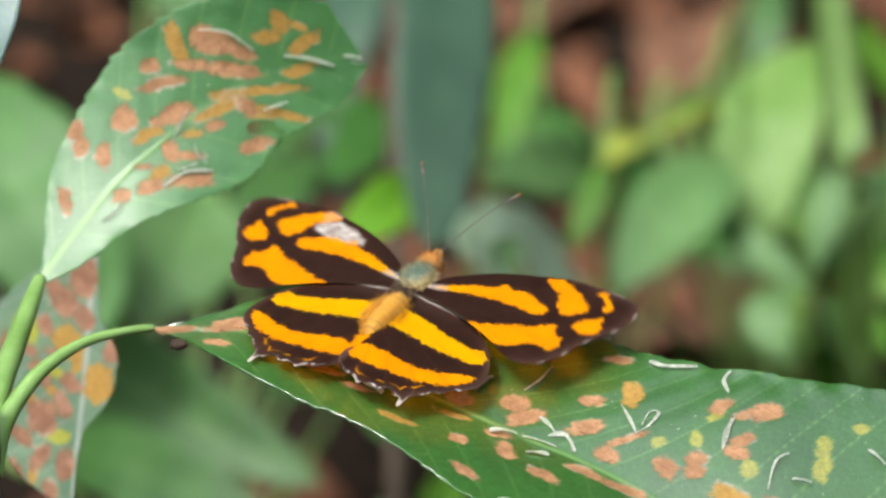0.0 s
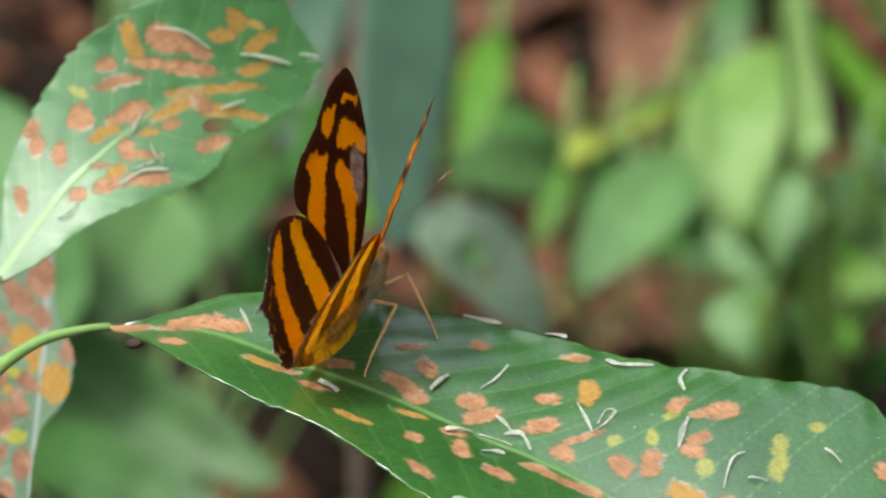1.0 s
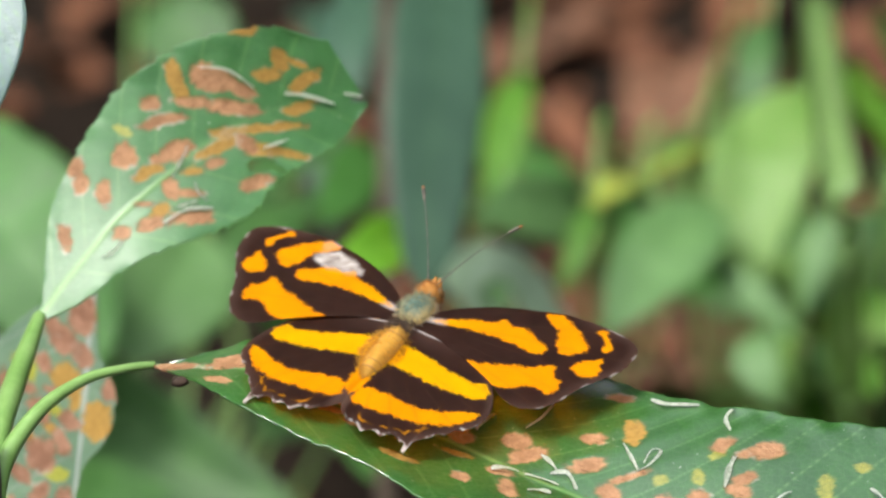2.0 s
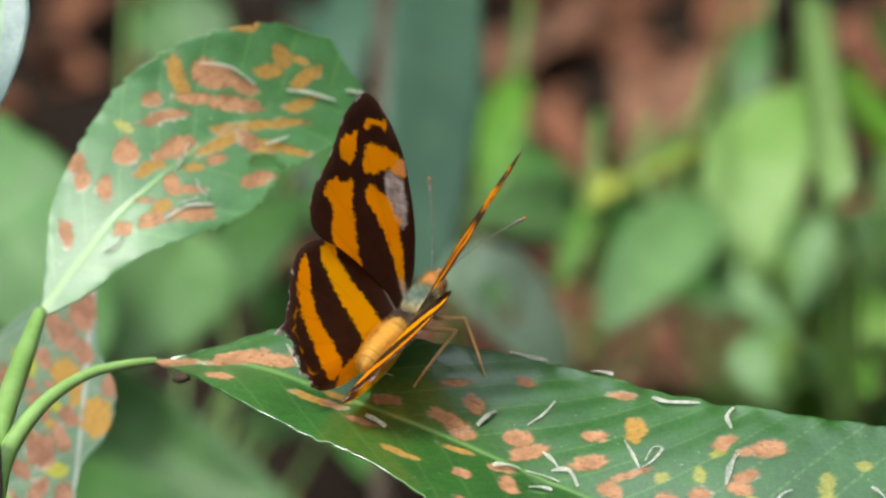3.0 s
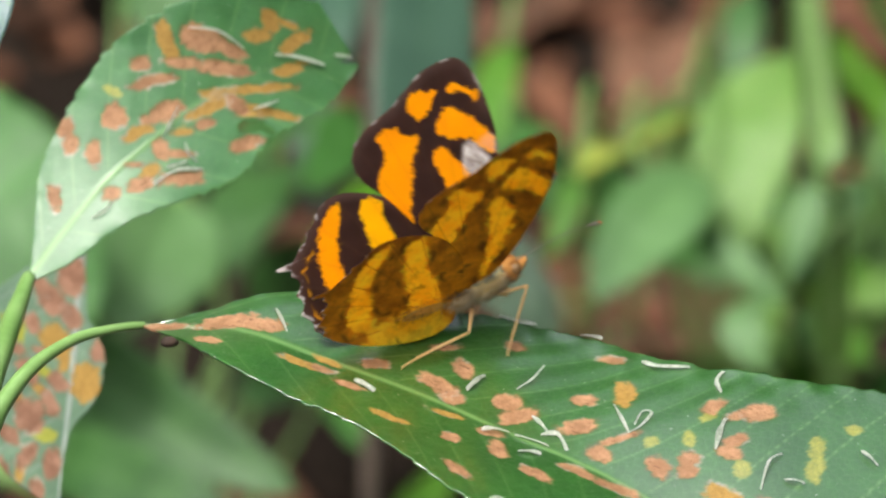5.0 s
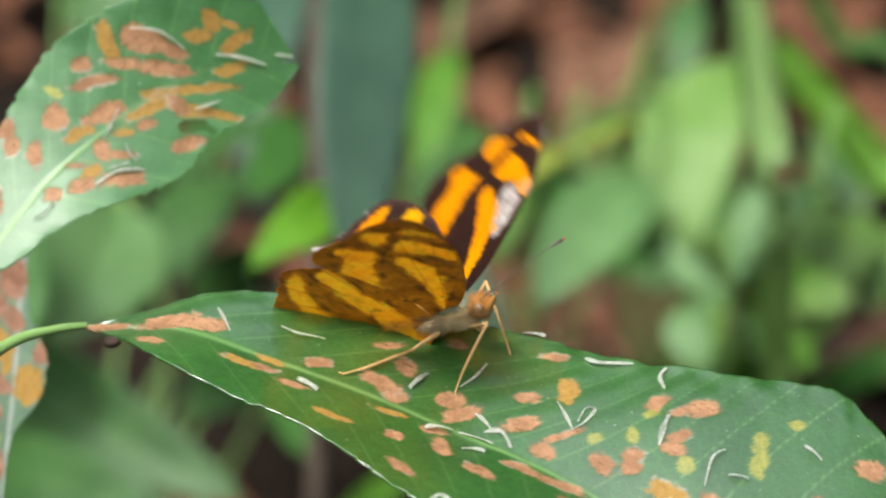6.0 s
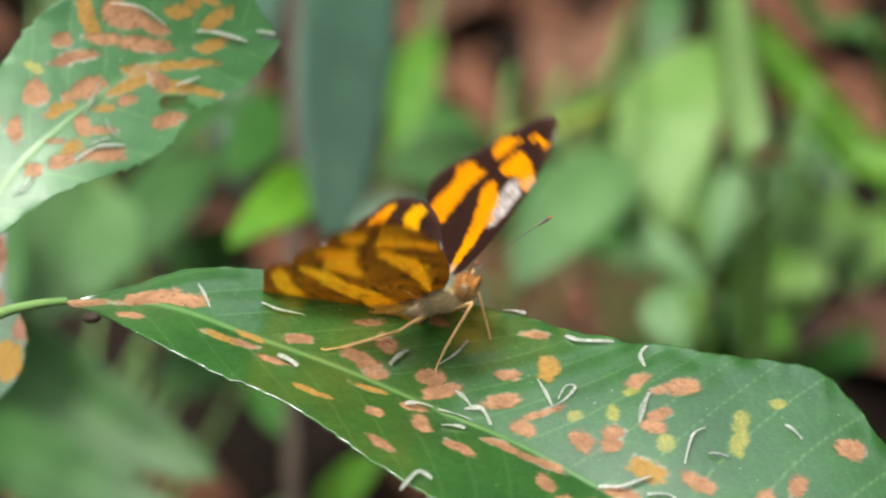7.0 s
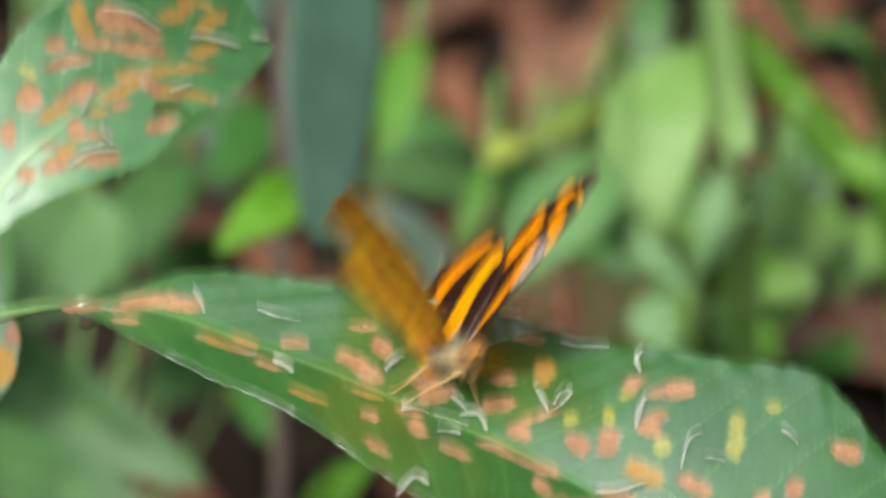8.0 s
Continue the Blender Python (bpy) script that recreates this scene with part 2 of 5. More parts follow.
SKIN = plain_material("dry_leaf_skin", (0.42, 0.5, 0.38), (0.95, 0.95, 0.9), 1700, 0.5, 0.3, 0.0001, 0.4)
WING_TOP, WING_UNDER = wing_top_material(), wing_under_material()
THORAX = body_material("thorax_scales", (0.10, 0.18, 0.145), (0.7, 0.48, 0.17), (0.85, 0.7, 0.42))
WAIST = body_material("waist_scales", (0.05, 0.028, 0.015), (0.6, 0.38, 0.13), (0.8, 0.62, 0.36), 0.45)
ABDOMEN = body_material("abdomen_scales", (0.58, 0.31, 0.03), (0.62, 0.35, 0.05), (0.7, 0.56, 0.34))
RING = body_material("segment_scales", (0.33, 0.15, 0.03), (0.4, 0.2, 0.03), (0.6, 0.45, 0.26))
HEAD = body_material("head_scales", (0.36, 0.13, 0.012), (0.42, 0.18, 0.025), (0.7, 0.55, 0.3))
EYE_MAT = plain_material("compound_eye", (0.14, 0.08, 0.035), (0.3, 0.18, 0.08), 2500, 0.25)
LEG_MAT = plain_material("leg_cuticle", (0.52, 0.31, 0.11), (0.7, 0.47, 0.2), 900, 0.5)
FEELER = plain_material("antenna_shaft", (0.05, 0.042, 0.033), (0.17, 0.145, 0.115), 1200, 0.6)
CLUB_TIP = plain_material("antenna_tip", (0.32, 0.08, 0.02), (0.45, 0.14, 0.03), 1200, 0.6)
DARK_HAIR = plain_material("dark_hair", (0.035, 0.02, 0.013), (0.1, 0.06, 0.035), 500, 0.8)
OCHRE_HAIR = plain_material("ochre_hair", (0.5, 0.23, 0.02), (0.8, 0.42, 0.05), 500, 0.7, through_light=0.3)
CREAM_HAIR = plain_material("cream_hair", (0.55, 0.42, 0.22), (0.85, 0.74, 0.5), 500, 0.7, through_light=0.3)
HAIR = plain_material("body_hair", (0.07, 0.115, 0.09), (0.22, 0.22, 0.12), 500, 0.8)


# ---- mesh helpers ----
def place(ob):
    """The pose of ob in the world, before the scene is evaluated."""
    m = ob.matrix_basis.copy()
    while ob.parent:
        ob = ob.parent
        m = ob.matrix_basis @ m
    return m


def part(name, bm, material, parent, label="", m=None, smooth=True):
    mesh = bpy.data.meshes.new(name)
    bm.to_mesh(mesh)
    bm.free()
    return part_mesh(name, mesh, material, parent, label, m, smooth)


def part_mesh(name, mesh, material, parent, label="", m=None, smooth=True):
    for x in material if isinstance(material, (list, tuple)) else (material,):
        mesh.materials.append(x)
    if smooth:
        mesh.polygons.foreach_set("use_smooth", [True] * len(mesh.polygons))
    ob = new(name, mesh)
    if parent:
        ob.parent = parent
    if m is not None:
        ob.matrix_basis = place(parent).inverted() @ m if parent else m
    return tagged(ob, label)


def empty(name, m, label, category, group=""):
    ob = new(name)
    ob.empty_display_size = 0.01
    ob.matrix_basis = m
    return tagged(ob, label, category, group)


def smooth_path(points, steps=6):
    pts = [Vector(p) for p in points]
    out = []
    for i in range(len(pts) - 1):
        a, b, c, d = pts[max(i - 1, 0)], pts[i], pts[i + 1], pts[min(i + 2, len(pts) - 1)]
        for k in range(steps):
            f = k / steps
            out.append(b + 0.5 * f * (c - a + f * (2 * a - 5 * b + 4 * c - d + f * (3 * (b - c) + d - a))))
    return out + [pts[-1]]


def tube(bm, points, radii, n=8, flat=1.0):
    """A round rod along points; radii are spread over its length."""
    pts = [Vector(p) for p in points]
    rings, up = [], Vector((0, 0, 1))
    for i, p in enumerate(pts):
        way = (pts[min(i + 1, len(pts) - 1)] - pts[max(i - 1, 0)]).normalized()
        side = way.cross(up)
        if side.length < 0.05:
            side = way.cross(Vector((0, 1, 0)))
        side.normalize()
        top = side.cross(way)
        x = i / (len(pts) - 1) * (len(radii) - 1)
        k = min(int(x), len(radii) - 2)
        r = radii[k] + (radii[k + 1] - radii[k]) * (x - k)
        rings.append([bm.verts.new(p + r * (math.cos(a) * side + flat * math.sin(a) * top)) for a in (2 * math.pi * j / n for j in range(n))])
    for a, b in zip(rings, rings[1:]):
        for j in range(n):
            bm.faces.new((a[j], a[(j + 1) % n], b[(j + 1) % n], b[j]))
    bm.faces.new(rings[0][::-1])
    bm.faces.new(rings[-1])


def blob(bm, centre, radii, n=20, waves=0.0):
    made = bmesh.ops.create_uvsphere(bm, u_segments=n, v_segments=n // 2 + 2, radius=1.0)["verts"]
    for v in made:
        s = 1 + waves * noise.noise(v.co * 4)
        v.co = Vector(c + s * r * x for c, r, x in zip(centre, radii, v.co))


def profile(values, x):
    """Smooth curve through values at even steps of x from 0 to 1."""
    values = np.asarray(values, float)
    n = len(values) - 1
    x = np.clip(np.asarray(x, float), 0, 1) * n
    i = np.clip(np.floor(x).astype(int), 0, n - 1)
    f = x - i
    a, b, c, d = (values[np.clip(i + k, 0, n)] for k in (-1, 0, 1, 2))
    return b + 0.5 * f * (c - a + f * (2 * a - 5 * b + 4 * c - d + f * (3 * (b - c) + d - a)))


def grid_mesh(name, xyz, keep=None):
    """A sheet from an array of points nu x nv x 3."""
    nu, nv = xyz.shape[:2]
    idx = np.arange(nu * nv).reshape(nu, nv)
    f = np.stack([idx[:-1, :-1], idx[1:, :-1], idx[1:, 1:], idx[:-1, 1:]], -1).reshape(-1, 4)
    if keep is not None:
        f = f[keep.ravel()[f].all(1)]
    mesh = bpy.data.meshes.new(name)
    mesh.from_pydata(xyz.reshape(-1, 3).tolist(), [], f.tolist())
    mesh.update()
    return mesh


def set_attr(mesh, name, values):
    a = mesh.attributes.new(name, "FLOAT", "POINT")
    a.data.foreach_set("value", np.asarray(values, np.float32).ravel())


def wobble(x, y, scale, seed=0.0):
    """Cheap smooth noise in two directions, about -1 to 1."""
    x, y = x / scale + seed, y / scale - 1.7 * seed
    return (np.sin(1.7 * x + 2.1 * np.sin(1.3 * y)) + np.sin(2.3 * y + 1.9 * np.sin(1.1 * x + 0.5)) + np.sin(3.1 * (x + y) + np.sin(2.7 * x))) / 3


def patches(u, v, rows, seed):
    """0 to 1 inside ragged ovals (u, v, long half, short half, turn), and a thin ring round them."""
    inside, ring = np.zeros_like(u), np.zeros_like(u)
    for k, (cu, cv, a, b, turn) in enumerate(rows):
        c, s = math.cos(radians(turn)), math.sin(radians(turn))
        x, y = (u - cu) * c + (v - cv) * s, -(u - cu) * s + (v - cv) * c
        r = (np.abs(x / a) ** 2.6 + np.abs(y / b) ** 2.6) ** (1 / 2.6)
        r = r + 0.2 * wobble(u, v, 0.5, seed + 3.1 * k) + 0.24 * wobble(u, v, 1.4, seed + 1.7 * k) / max(b, 0.8)
        edge = 0.22 / b
        inside = np.maximum(inside, np.clip((1.05 + edge / 2 - r) / edge, 0, 1))
        ring = np.maximum(ring, np.exp(-((r - 1.08) / (0.12 / b)) ** 2))
    return inside, ring * (1 - 0.6 * inside)


class LeafBlade:
    """A leaf in its own space in millimetres: u along it from its base, v across it, z up from its face."""

    def __init__(self, length, middle, upper, lower, arch, fold, rise, tooth=5.0, twist=(0, 0), cup=(0, 0)):
        self.length, self.middle, self.upper, self.lower = length, middle, upper, lower
        self.arch, self.fold, self.rise, self.tooth, self.twist, self.cup = arch, fold, rise, tooth, twist, cup

    def height(self, u, v):
        x = np.asarray(u, float) / self.length
        d = v - profile(self.middle, x)
        return profile(self.arch, x) + np.where(d < 0, -self.fold * d, self.rise * d + profile(self.cup, x) * 12 * np.tanh(np.maximum(d, 0) / 12)) + profile(self.twist, x) * d

    def build(self, name, material, parent, m, label, scars=(), ochre=(), yellow=(), holes=(), nu=300, nv=140, quilt=0.22, seed=1.0, spacing=8.5, slant=(0.75, 0.75), waves=0.5, teeth=(0.03, 0.03), rib_end=1.0, pale_from=0.0):
        x = np.linspace(0, 1, nu)[:, None] * np.ones((1, nv))
        s = np.linspace(-1, 1, nv)[None, :] * np.ones((nu, 1))
        u = x * self.length
        saw = (u / self.tooth + 0.3 * np.sin(u * 0.9 + seed)) % 1.0
        tooth = 1 - np.abs(s) ** 10 * (np.where(s > 0, teeth[0], teeth[1]) * saw + 0.02 * wobble(u, s, 9.0, seed) + 0.012 * wobble(u, s, 2.3, seed))
        d = np.where(s > 0, s * profile(self.upper, x), s * profile(self.lower, x)) * tooth
        v = profile(self.middle, x) + d
        z = self.height(u, v)
        bow = np.abs(d)
        phase = (u - profile(slant, x) * bow - 0.006 * bow ** 2) / spacing + np.where(d > 0, 0.0, 0.37)
        gap = (phase % 1.0 - 0.5) * spacing
        vein = 0.55 * np.exp(-(gap / 0.13) ** 2) * np.clip(bow / 2, 0, 1)
        fine = ((u + 1.3 * bow) / 2.2 + 0.4 * wobble(u, v, 3.0, seed)) % 1.0 - 0.5
        vein = np.maximum(vein, 0.12 * np.exp(-(fine / 0.05) ** 2))
        rib = np.exp(-(d / (0.42 * (1.25 - x))) ** 2) * (rib_end + (1 - rib_end) * np.clip((0.75 - x) / 0.4, 0, 1))
        z = z + quilt * (np.cos(2 * math.pi * (phase - 0.5)) * -1) * np.clip(bow / 6, 0, 1) + 0.09 * rib
        z = z + waves * wobble(u, v, 16.0, seed) * np.clip(bow / 8, 0, 1) + 0.25 * np.abs(s) ** 8 * wobble(u, v, 3.0, seed)
        a, ra = patches(u, v, scars, seed)
        b, rb = patches(u, v, ochre, seed + 1)
        c, rc = patches(u, v, yellow, seed + 2)
        z = z - 0.08 * a - 0.06 * b
        keep = np.ones_like(u, bool)
        for cu, cv, la, lb, turn in holes:
            h, _ = patches(u, v, [(cu, cv, la, lb, turn)], seed)
            keep &= h < 0.5
        mesh = grid_mesh(name, np.stack([u, v, z], -1) * MM, keep)
        margin = 0.3 * np.clip((np.abs(s) - 0.982) / 0.01, 0, 1) * np.where(s < 0, np.clip((x - pale_from) / 0.08, 0, 1), 0.2 + 2.5 * np.clip(2.4 * wobble(u, v, 1.7, seed) - 1.0, 0, 1))
        set_attr(mesh, "vein", np.maximum(np.maximum(vein * (1 - a), rib), margin))
        set_attr(mesh, "rim", np.maximum(ra, 0.7 * rb))
        col = mesh.attributes.new("marks", "FLOAT_COLOR", "POINT")
        col.data.foreach_set("color", np.stack([a, b, c, np.ones_like(a)], -1).astype(np.float32).ravel())
        ob = part_mesh(name, mesh, material, parent, label, m)
        thick = ob.modifiers.new("thickness", "SOLIDIFY")
        thick.thickness, thick.offset = 0.28 * MM, -1
        return ob


def skin_curl(leaf, blade, path, k, narrow=0.15, broad=0.32):
    """A thin strip of dry leaf skin that stands off the leaf."""
    rng = random.Random(k)
    pts = smooth_path([(u, v, 0) for u, v in path], 7)
    n = len(pts)
    bm = bmesh.new()
    rows = []
    lift = rng.uniform(0.15, 0.45)
    wide = rng.uniform(narrow, broad)
    for i, p in enumerate(pts):
        f = i / (n - 1)
        way = (pts[min(i + 1, n - 1)] - pts[max(i - 1, 0)]).normalized()
        side = Vector((-way.y, way.x, 0))
        z = float(blade.height(p.x, p.y)) + 0.2 + lift * math.sin(math.pi * f)
        w = wide * (0.7 + 0.3 * math.sin(math.pi * f)) * (1 + 0.25 * math.sin(9 * f + k))
        lean = 0.45 * math.sin(3.5 * f + 1.3 * k)
        row = []
        for j, q in enumerate((-1, -0.4, 0.4, 1)):
            row.append(bm.verts.new((p + side * q * w + Vector((0, 0, z + lean * q * w + (0.1 if abs(q) == 1 else 0)))) * MM))
        rows.append(row)
    for a, b in zip(rows, rows[1:]):
        for j in range(3):
            bm.faces.new((a[j], a[j + 1], b[j + 1], b[j]))
    bmesh.ops.solidify(bm, geom=bm.faces[:], thickness=0.03 * MM)
    return part("skin_curl", bm, SKIN, leaf, "curled white strip of dry leaf skin")


def simple_leaf(parent, material, base, tip, width, facing=(0.0, -0.75, 0.66), name="leaf", label="", droop=0.12, fold=0.18, widest=0.45, seed=0, thick=0.4, ripple=0.03, blunt=0.75, ribbed=1.0, hole=None):
    """A pointed leaf from base to tip (millimetres, in the world)."""
    base, tip = Vector(base), Vector(tip)
    long = (tip - base).length
    x_axis = (tip - base).normalized()
    z_axis = Vector(facing) - Vector(facing).dot(x_axis) * x_axis
    z_axis.normalize()
    y_axis = z_axis.cross(x_axis)
    m = Matrix((x_axis, y_axis, z_axis)).transposed().to_4x4()
    m.translation = base * MM
    nu, nv = (72, 27) if hole else (36, 13)
    x = np.linspace(0, 1, nu)[:, None] * np.ones((1, nv))
    s = np.linspace(-1, 1, nv)[None, :] * np.ones((nu, 1))
    power = math.log(0.5) / math.log(widest)
    half = width / 2 * np.sin(math.pi * np.clip(x, 0, 1) ** power) ** blunt * (1 + 0.05 * wobble(x * 9, s, 1.0, seed))
    y = s * half + 0.04 * long * np.sin(math.pi * x + seed)
    z = droop * long * (4 * x * (1 - x)) + fold * np.abs(s) * half + ripple * width * wobble(x * long, s * 6 + seed, long * 0.2, seed)
    z = z + 0.012 * width * np.cos(2 * math.pi * (x * 8 - np.abs(s) * 2.2)) * np.abs(s)
    keep = None
    if hole:
        cx, cs, size = hole
        keep = np.hypot((x - cx) * long, (s - cs) * half) > size
    mesh = grid_mesh(name, np.stack([x * long, y, z], -1) * MM, keep)
    rib = np.exp(-(s * half / max(0.03 * width, 0.3)) ** 2)
    lateral = np.exp(-((((x * 8 - np.abs(s) * 2.2) % 1.0) - 0.5) / 0.09) ** 2)
    set_attr(mesh, "vein", ribbed * np.maximum(0.7 * rib, 0.3 * lateral))
    ob = part_mesh(name, mesh, material, parent, label, m)
    t = ob.modifiers.new("thickness", "SOLIDIFY")
    t.thickness, t.offset = thick * MM, 0
    return ob


# ---- unseen foliage ring, added to shape the sky light ----
SKY_SCREEN_LEAF = leaf_material("sky_screen_leaves", (0.012, 0.035, 0.008), (0.04, 0.1, 0.02), 0.5, 0.15, scale=9)
SKY_SCREEN = leaf_material("sky_screen_foliage", (0.008, 0.022, 0.006), (0.03, 0.07, 0.016), 0.6, 0.05, scale=3)


def skyline(a):
    """Height of the added foliage ring, lower where a gap lets light in."""
    light_gap = 0.5 + 0.5 * np.cos(a - radians(250))
    return 2.55 - 2.0 * light_gap ** 1.3 + 0.18 * np.sin(5 * a + 1) + 0.11 * np.sin(13 * a)


def add_sky_screen():
    """Dark foliage added out of view to block low sky; the upper sky and one gap stay open."""
    n, rows = 180, 24
    a = np.linspace(0, 2 * math.pi, n)[:, None] * np.ones((1, rows))
    h = np.linspace(0, 1, rows)[None, :] * np.ones((n, 1))
    r = 1.95 + 0.07 * np.sin(9 * a + 6 * h) + 0.05 * np.sin(23 * a - 11 * h) - 0.15 * h
    x, y, z = r * np.cos(a), r * np.sin(a) + 0.2, -0.3 + h * skyline(a)
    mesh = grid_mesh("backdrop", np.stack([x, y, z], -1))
    tagged(part_mesh("backdrop", mesh, SKY_SCREEN, None), "unseen dark foliage ring added to block sky light, lower at one gap", "forest", kind="structure")
    # single leaves in front of it
    rng = np.random.default_rng(4)
    count = 14000
    a = rng.uniform(0, 2 * math.pi, count)
    h = rng.uniform(0, 1.06, count)
    r = 1.95 - 0.15 * h - rng.uniform(-0.3, 0.34, count)
    centre = np.stack([r * np.cos(a), r * np.sin(a) + 0.2, -0.3 + h * skyline(a)], -1)
    way = rng.normal(size=(count, 3)) * (1, 1, 0.6) + (0, 0, -0.5)
    way /= np.linalg.norm(way, axis=1)[:, None]
    face = rng.normal(size=(count, 3)) * 0.7 + (0, 0, 1)
    side = np.cross(way, face)
    side /= np.linalg.norm(side, axis=1)[:, None]
    lift = np.cross(side, way)
    size = rng.uniform(0.03, 0.085, count)[:, None]
    outline = ((-1, 0, 0), (-0.45, 0.42, 0.1), (0.3, 0.36, 0.1), (1, 0, -0.15), (0.3, -0.36, 0.1), (-0.45, -0.42, 0.1))
    corners = np.stack([centre + size * (p * way + q * side + w * lift) for p, q, w in outline], 1)
    index = np.arange(count * 6).reshape(count, 6)
    faces = np.concatenate([index[:, [0, 1, 2, 3]], index[:, [0, 3, 4, 5]]])
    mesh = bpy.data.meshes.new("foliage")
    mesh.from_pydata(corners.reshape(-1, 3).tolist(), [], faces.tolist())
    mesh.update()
    tagged(part_mesh("foliage", mesh, SKY_SCREEN_LEAF, None), "unseen dark green leaves added on the light-blocking ring", "foliage", kind="stuff")


add_sky_screen()


# ---- ground ----
GROUND = -260.0


def ground_height(x, y):
    return 9 * wobble(x, y, 90.0, 0.4) + 3 * wobble(x, y, 22.0, 1.1)


def ground():
    s = np.linspace(-1, 1, 240)
    run = np.sign(s) * (700 * np.abs(s) + 400000 * np.abs(s) ** 9)
    x, y = np.meshgrid(run, run + 500, indexing="ij")
    near = np.exp(-(np.hypot(x, y - 500) / 2500) ** 2)
    z = GROUND + ground_height(x, y) * near
    mesh = grid_mesh("ground", np.stack([x, y, z], -1) * MM)
    ob = part_mesh("ground", mesh, SOIL, None)
    tagged(ob, "forest soil, coloured darker for the plants' shade, strewn with dead leaves", "ground", kind="structure")


ground()


# ---- the shrub with the eaten leaves ----
def leaf_frame(origin, along, across):
    x, y = Vector(along).normalized(), Vector(across).normalized()
    m = Matrix((x, y, x.cross(y))).transposed().to_4x4()
    m.translation = Vector(origin) * MM
    return m


# patches on the leaves: along, across, long half, short half, turn
SCARS_LOW = [(56.8, 20.4, 1.71, 0.78, 5), (57, 11.8, 1.67, 0.98, 7), (48.8, 7.1, 1.82, 1.49, 177), (51.1, 5.3, 2.23, 1.28, 45), (58.8, 6.7, 2.46, 1.2, 35), (46.5, -3.9, 1.25, 0.99, 11), (52.5, -2.6, 1.94, 1.05, 127), (49.7, 0.5, 1.6, 0.87, 16), (51.1, -10.3, 2.1, 0.84, 151), (59, -5.2, 2.14, 1.03, 169), (62.6, -0.9, 2.36, 0.86, 175), (68.3, -1.3, 2.78, 0.93, 179), (64.3, 6.5, 2.8, 0.56, 47), (63.6, 3.3, 1.75, 1.03, 170), (71.1, 4.2, 1.86, 1.22, 138)]
SCARS_LOW += [(74, 6.8, 1.19, 1.17, 162), (74.8, 4.9, 1.17, 1.14, 20), (72.7, 16.3, 1.64, 1.03, 77), (78.1, 17.9, 1.94, 1.52, 47), (76.3, 16.3, 1.89, 0.71, 46), (77.8, 12.1, 1.44, 0.92, 61), (78, 9.8, 1.41, 1.04, 1), (79, -1, 2.18, 0.77, 17), (86.6, 5, 2.13, 1.02, 174), (94.4, 7.5, 1.49, 0.93, 98), (96.8, 11.6, 1.63, 0.95, 104), (99.5, 21.4, 1.88, 1.43, 36), (74.7, -7.9, 1.88, 1.25, 93), (77.1, -5.9, 1.86, 1.33, 60), (70.8, -5.2, 1.9, 1.12, 128)]
SCARS_LOW += [(10.9, 3, 3.92, 1.45, 27), (15.5, 4.3, 2.54, 1.26, 14), (3, 0.2, 3.35, 0.93, 14), (11.3, -2.5, 1.9, 0.93, 167), (26.1, 0.1, 1.7, 0.72, 1), (30.7, -1.2, 1.86, 0.7, 179), (30.9, 5.1, 1.69, 0.88, 23), (40.9, 10.2, 2.09, 1.08, 140), (39.7, 5.9, 2.87, 1.17, 166), (42.4, 4.4, 1.51, 1.23, 162), (37.2, 12.8, 1.57, 0.56, 32), (44.3, 17.3, 1.28, 0.79, 161)]
OCHRE_LOW = [(61.3, 14.5, 2.36, 1.27, 118), (80.3, 3.4, 2.59, 1.28, 177), (23.4, -0.5, 2.99, 0.77, 0), (25.7, 2.1, 1.94, 0.55, 175), (38.2, -4.8, 2.34, 0.69, 1), (43.5, 0.9, 2.15, 0.57, 5)]
YELLOW_LOW = [(72.9, 14.4, 1.15, 0.69, 64), (68.4, 7.7, 0.84, 0.76, 130), (72.6, 9.9, 1.34, 0.76, 117), (86.8, 16.4, 1.66, 0.96, 106), (88.1, 13.3, 2.07, 0.96, 108), (89.1, 22.1, 0.92, 0.72, 65), (80.5, 8.1, 1.3, 1.03, 106)]
SCARS_HIGH = [(37, 12.5, 2.86, 1.61, 131), (39.4, 9, 2.25, 0.93, 115), (33.4, 11.1, 2.72, 0.68, 145), (37.3, 7.5, 3.56, 0.84, 140), (28.5, 14.5, 1.28, 0.91, 146), (28.4, 11.7, 2.83, 0.75, 155), (21.6, 10.8, 1.59, 1.56, 17), (15.8, 13.6, 1.28, 1.12, 52), (15, 11.3, 1.35, 1.04, 53), (16.6, 8.4, 1.72, 0.97, 62), (9.1, 6.6, 1.64, 0.82, 69), (27.7, 7.4, 2.43, 1.12, 170), (25, 7.9, 1.05, 0.68, 146), (36, 2.5, 1.57, 0.93, 124), (31, 3.1, 1.35, 0.69, 150)]
SCARS_HIGH += [(24.1, 3.7, 1.51, 0.98, 72), (25.6, 1.7, 1.5, 0.53, 145), (18.9, 1.4, 1.64, 0.98, 160), (24.1, -1.2, 3.07, 0.91, 153), (15.1, 2.5, 1.26, 0.83, 144), (19.9, 4, 1.26, 0.34, 144), (33.9, -2.1, 2.2, 0.91, 165)]
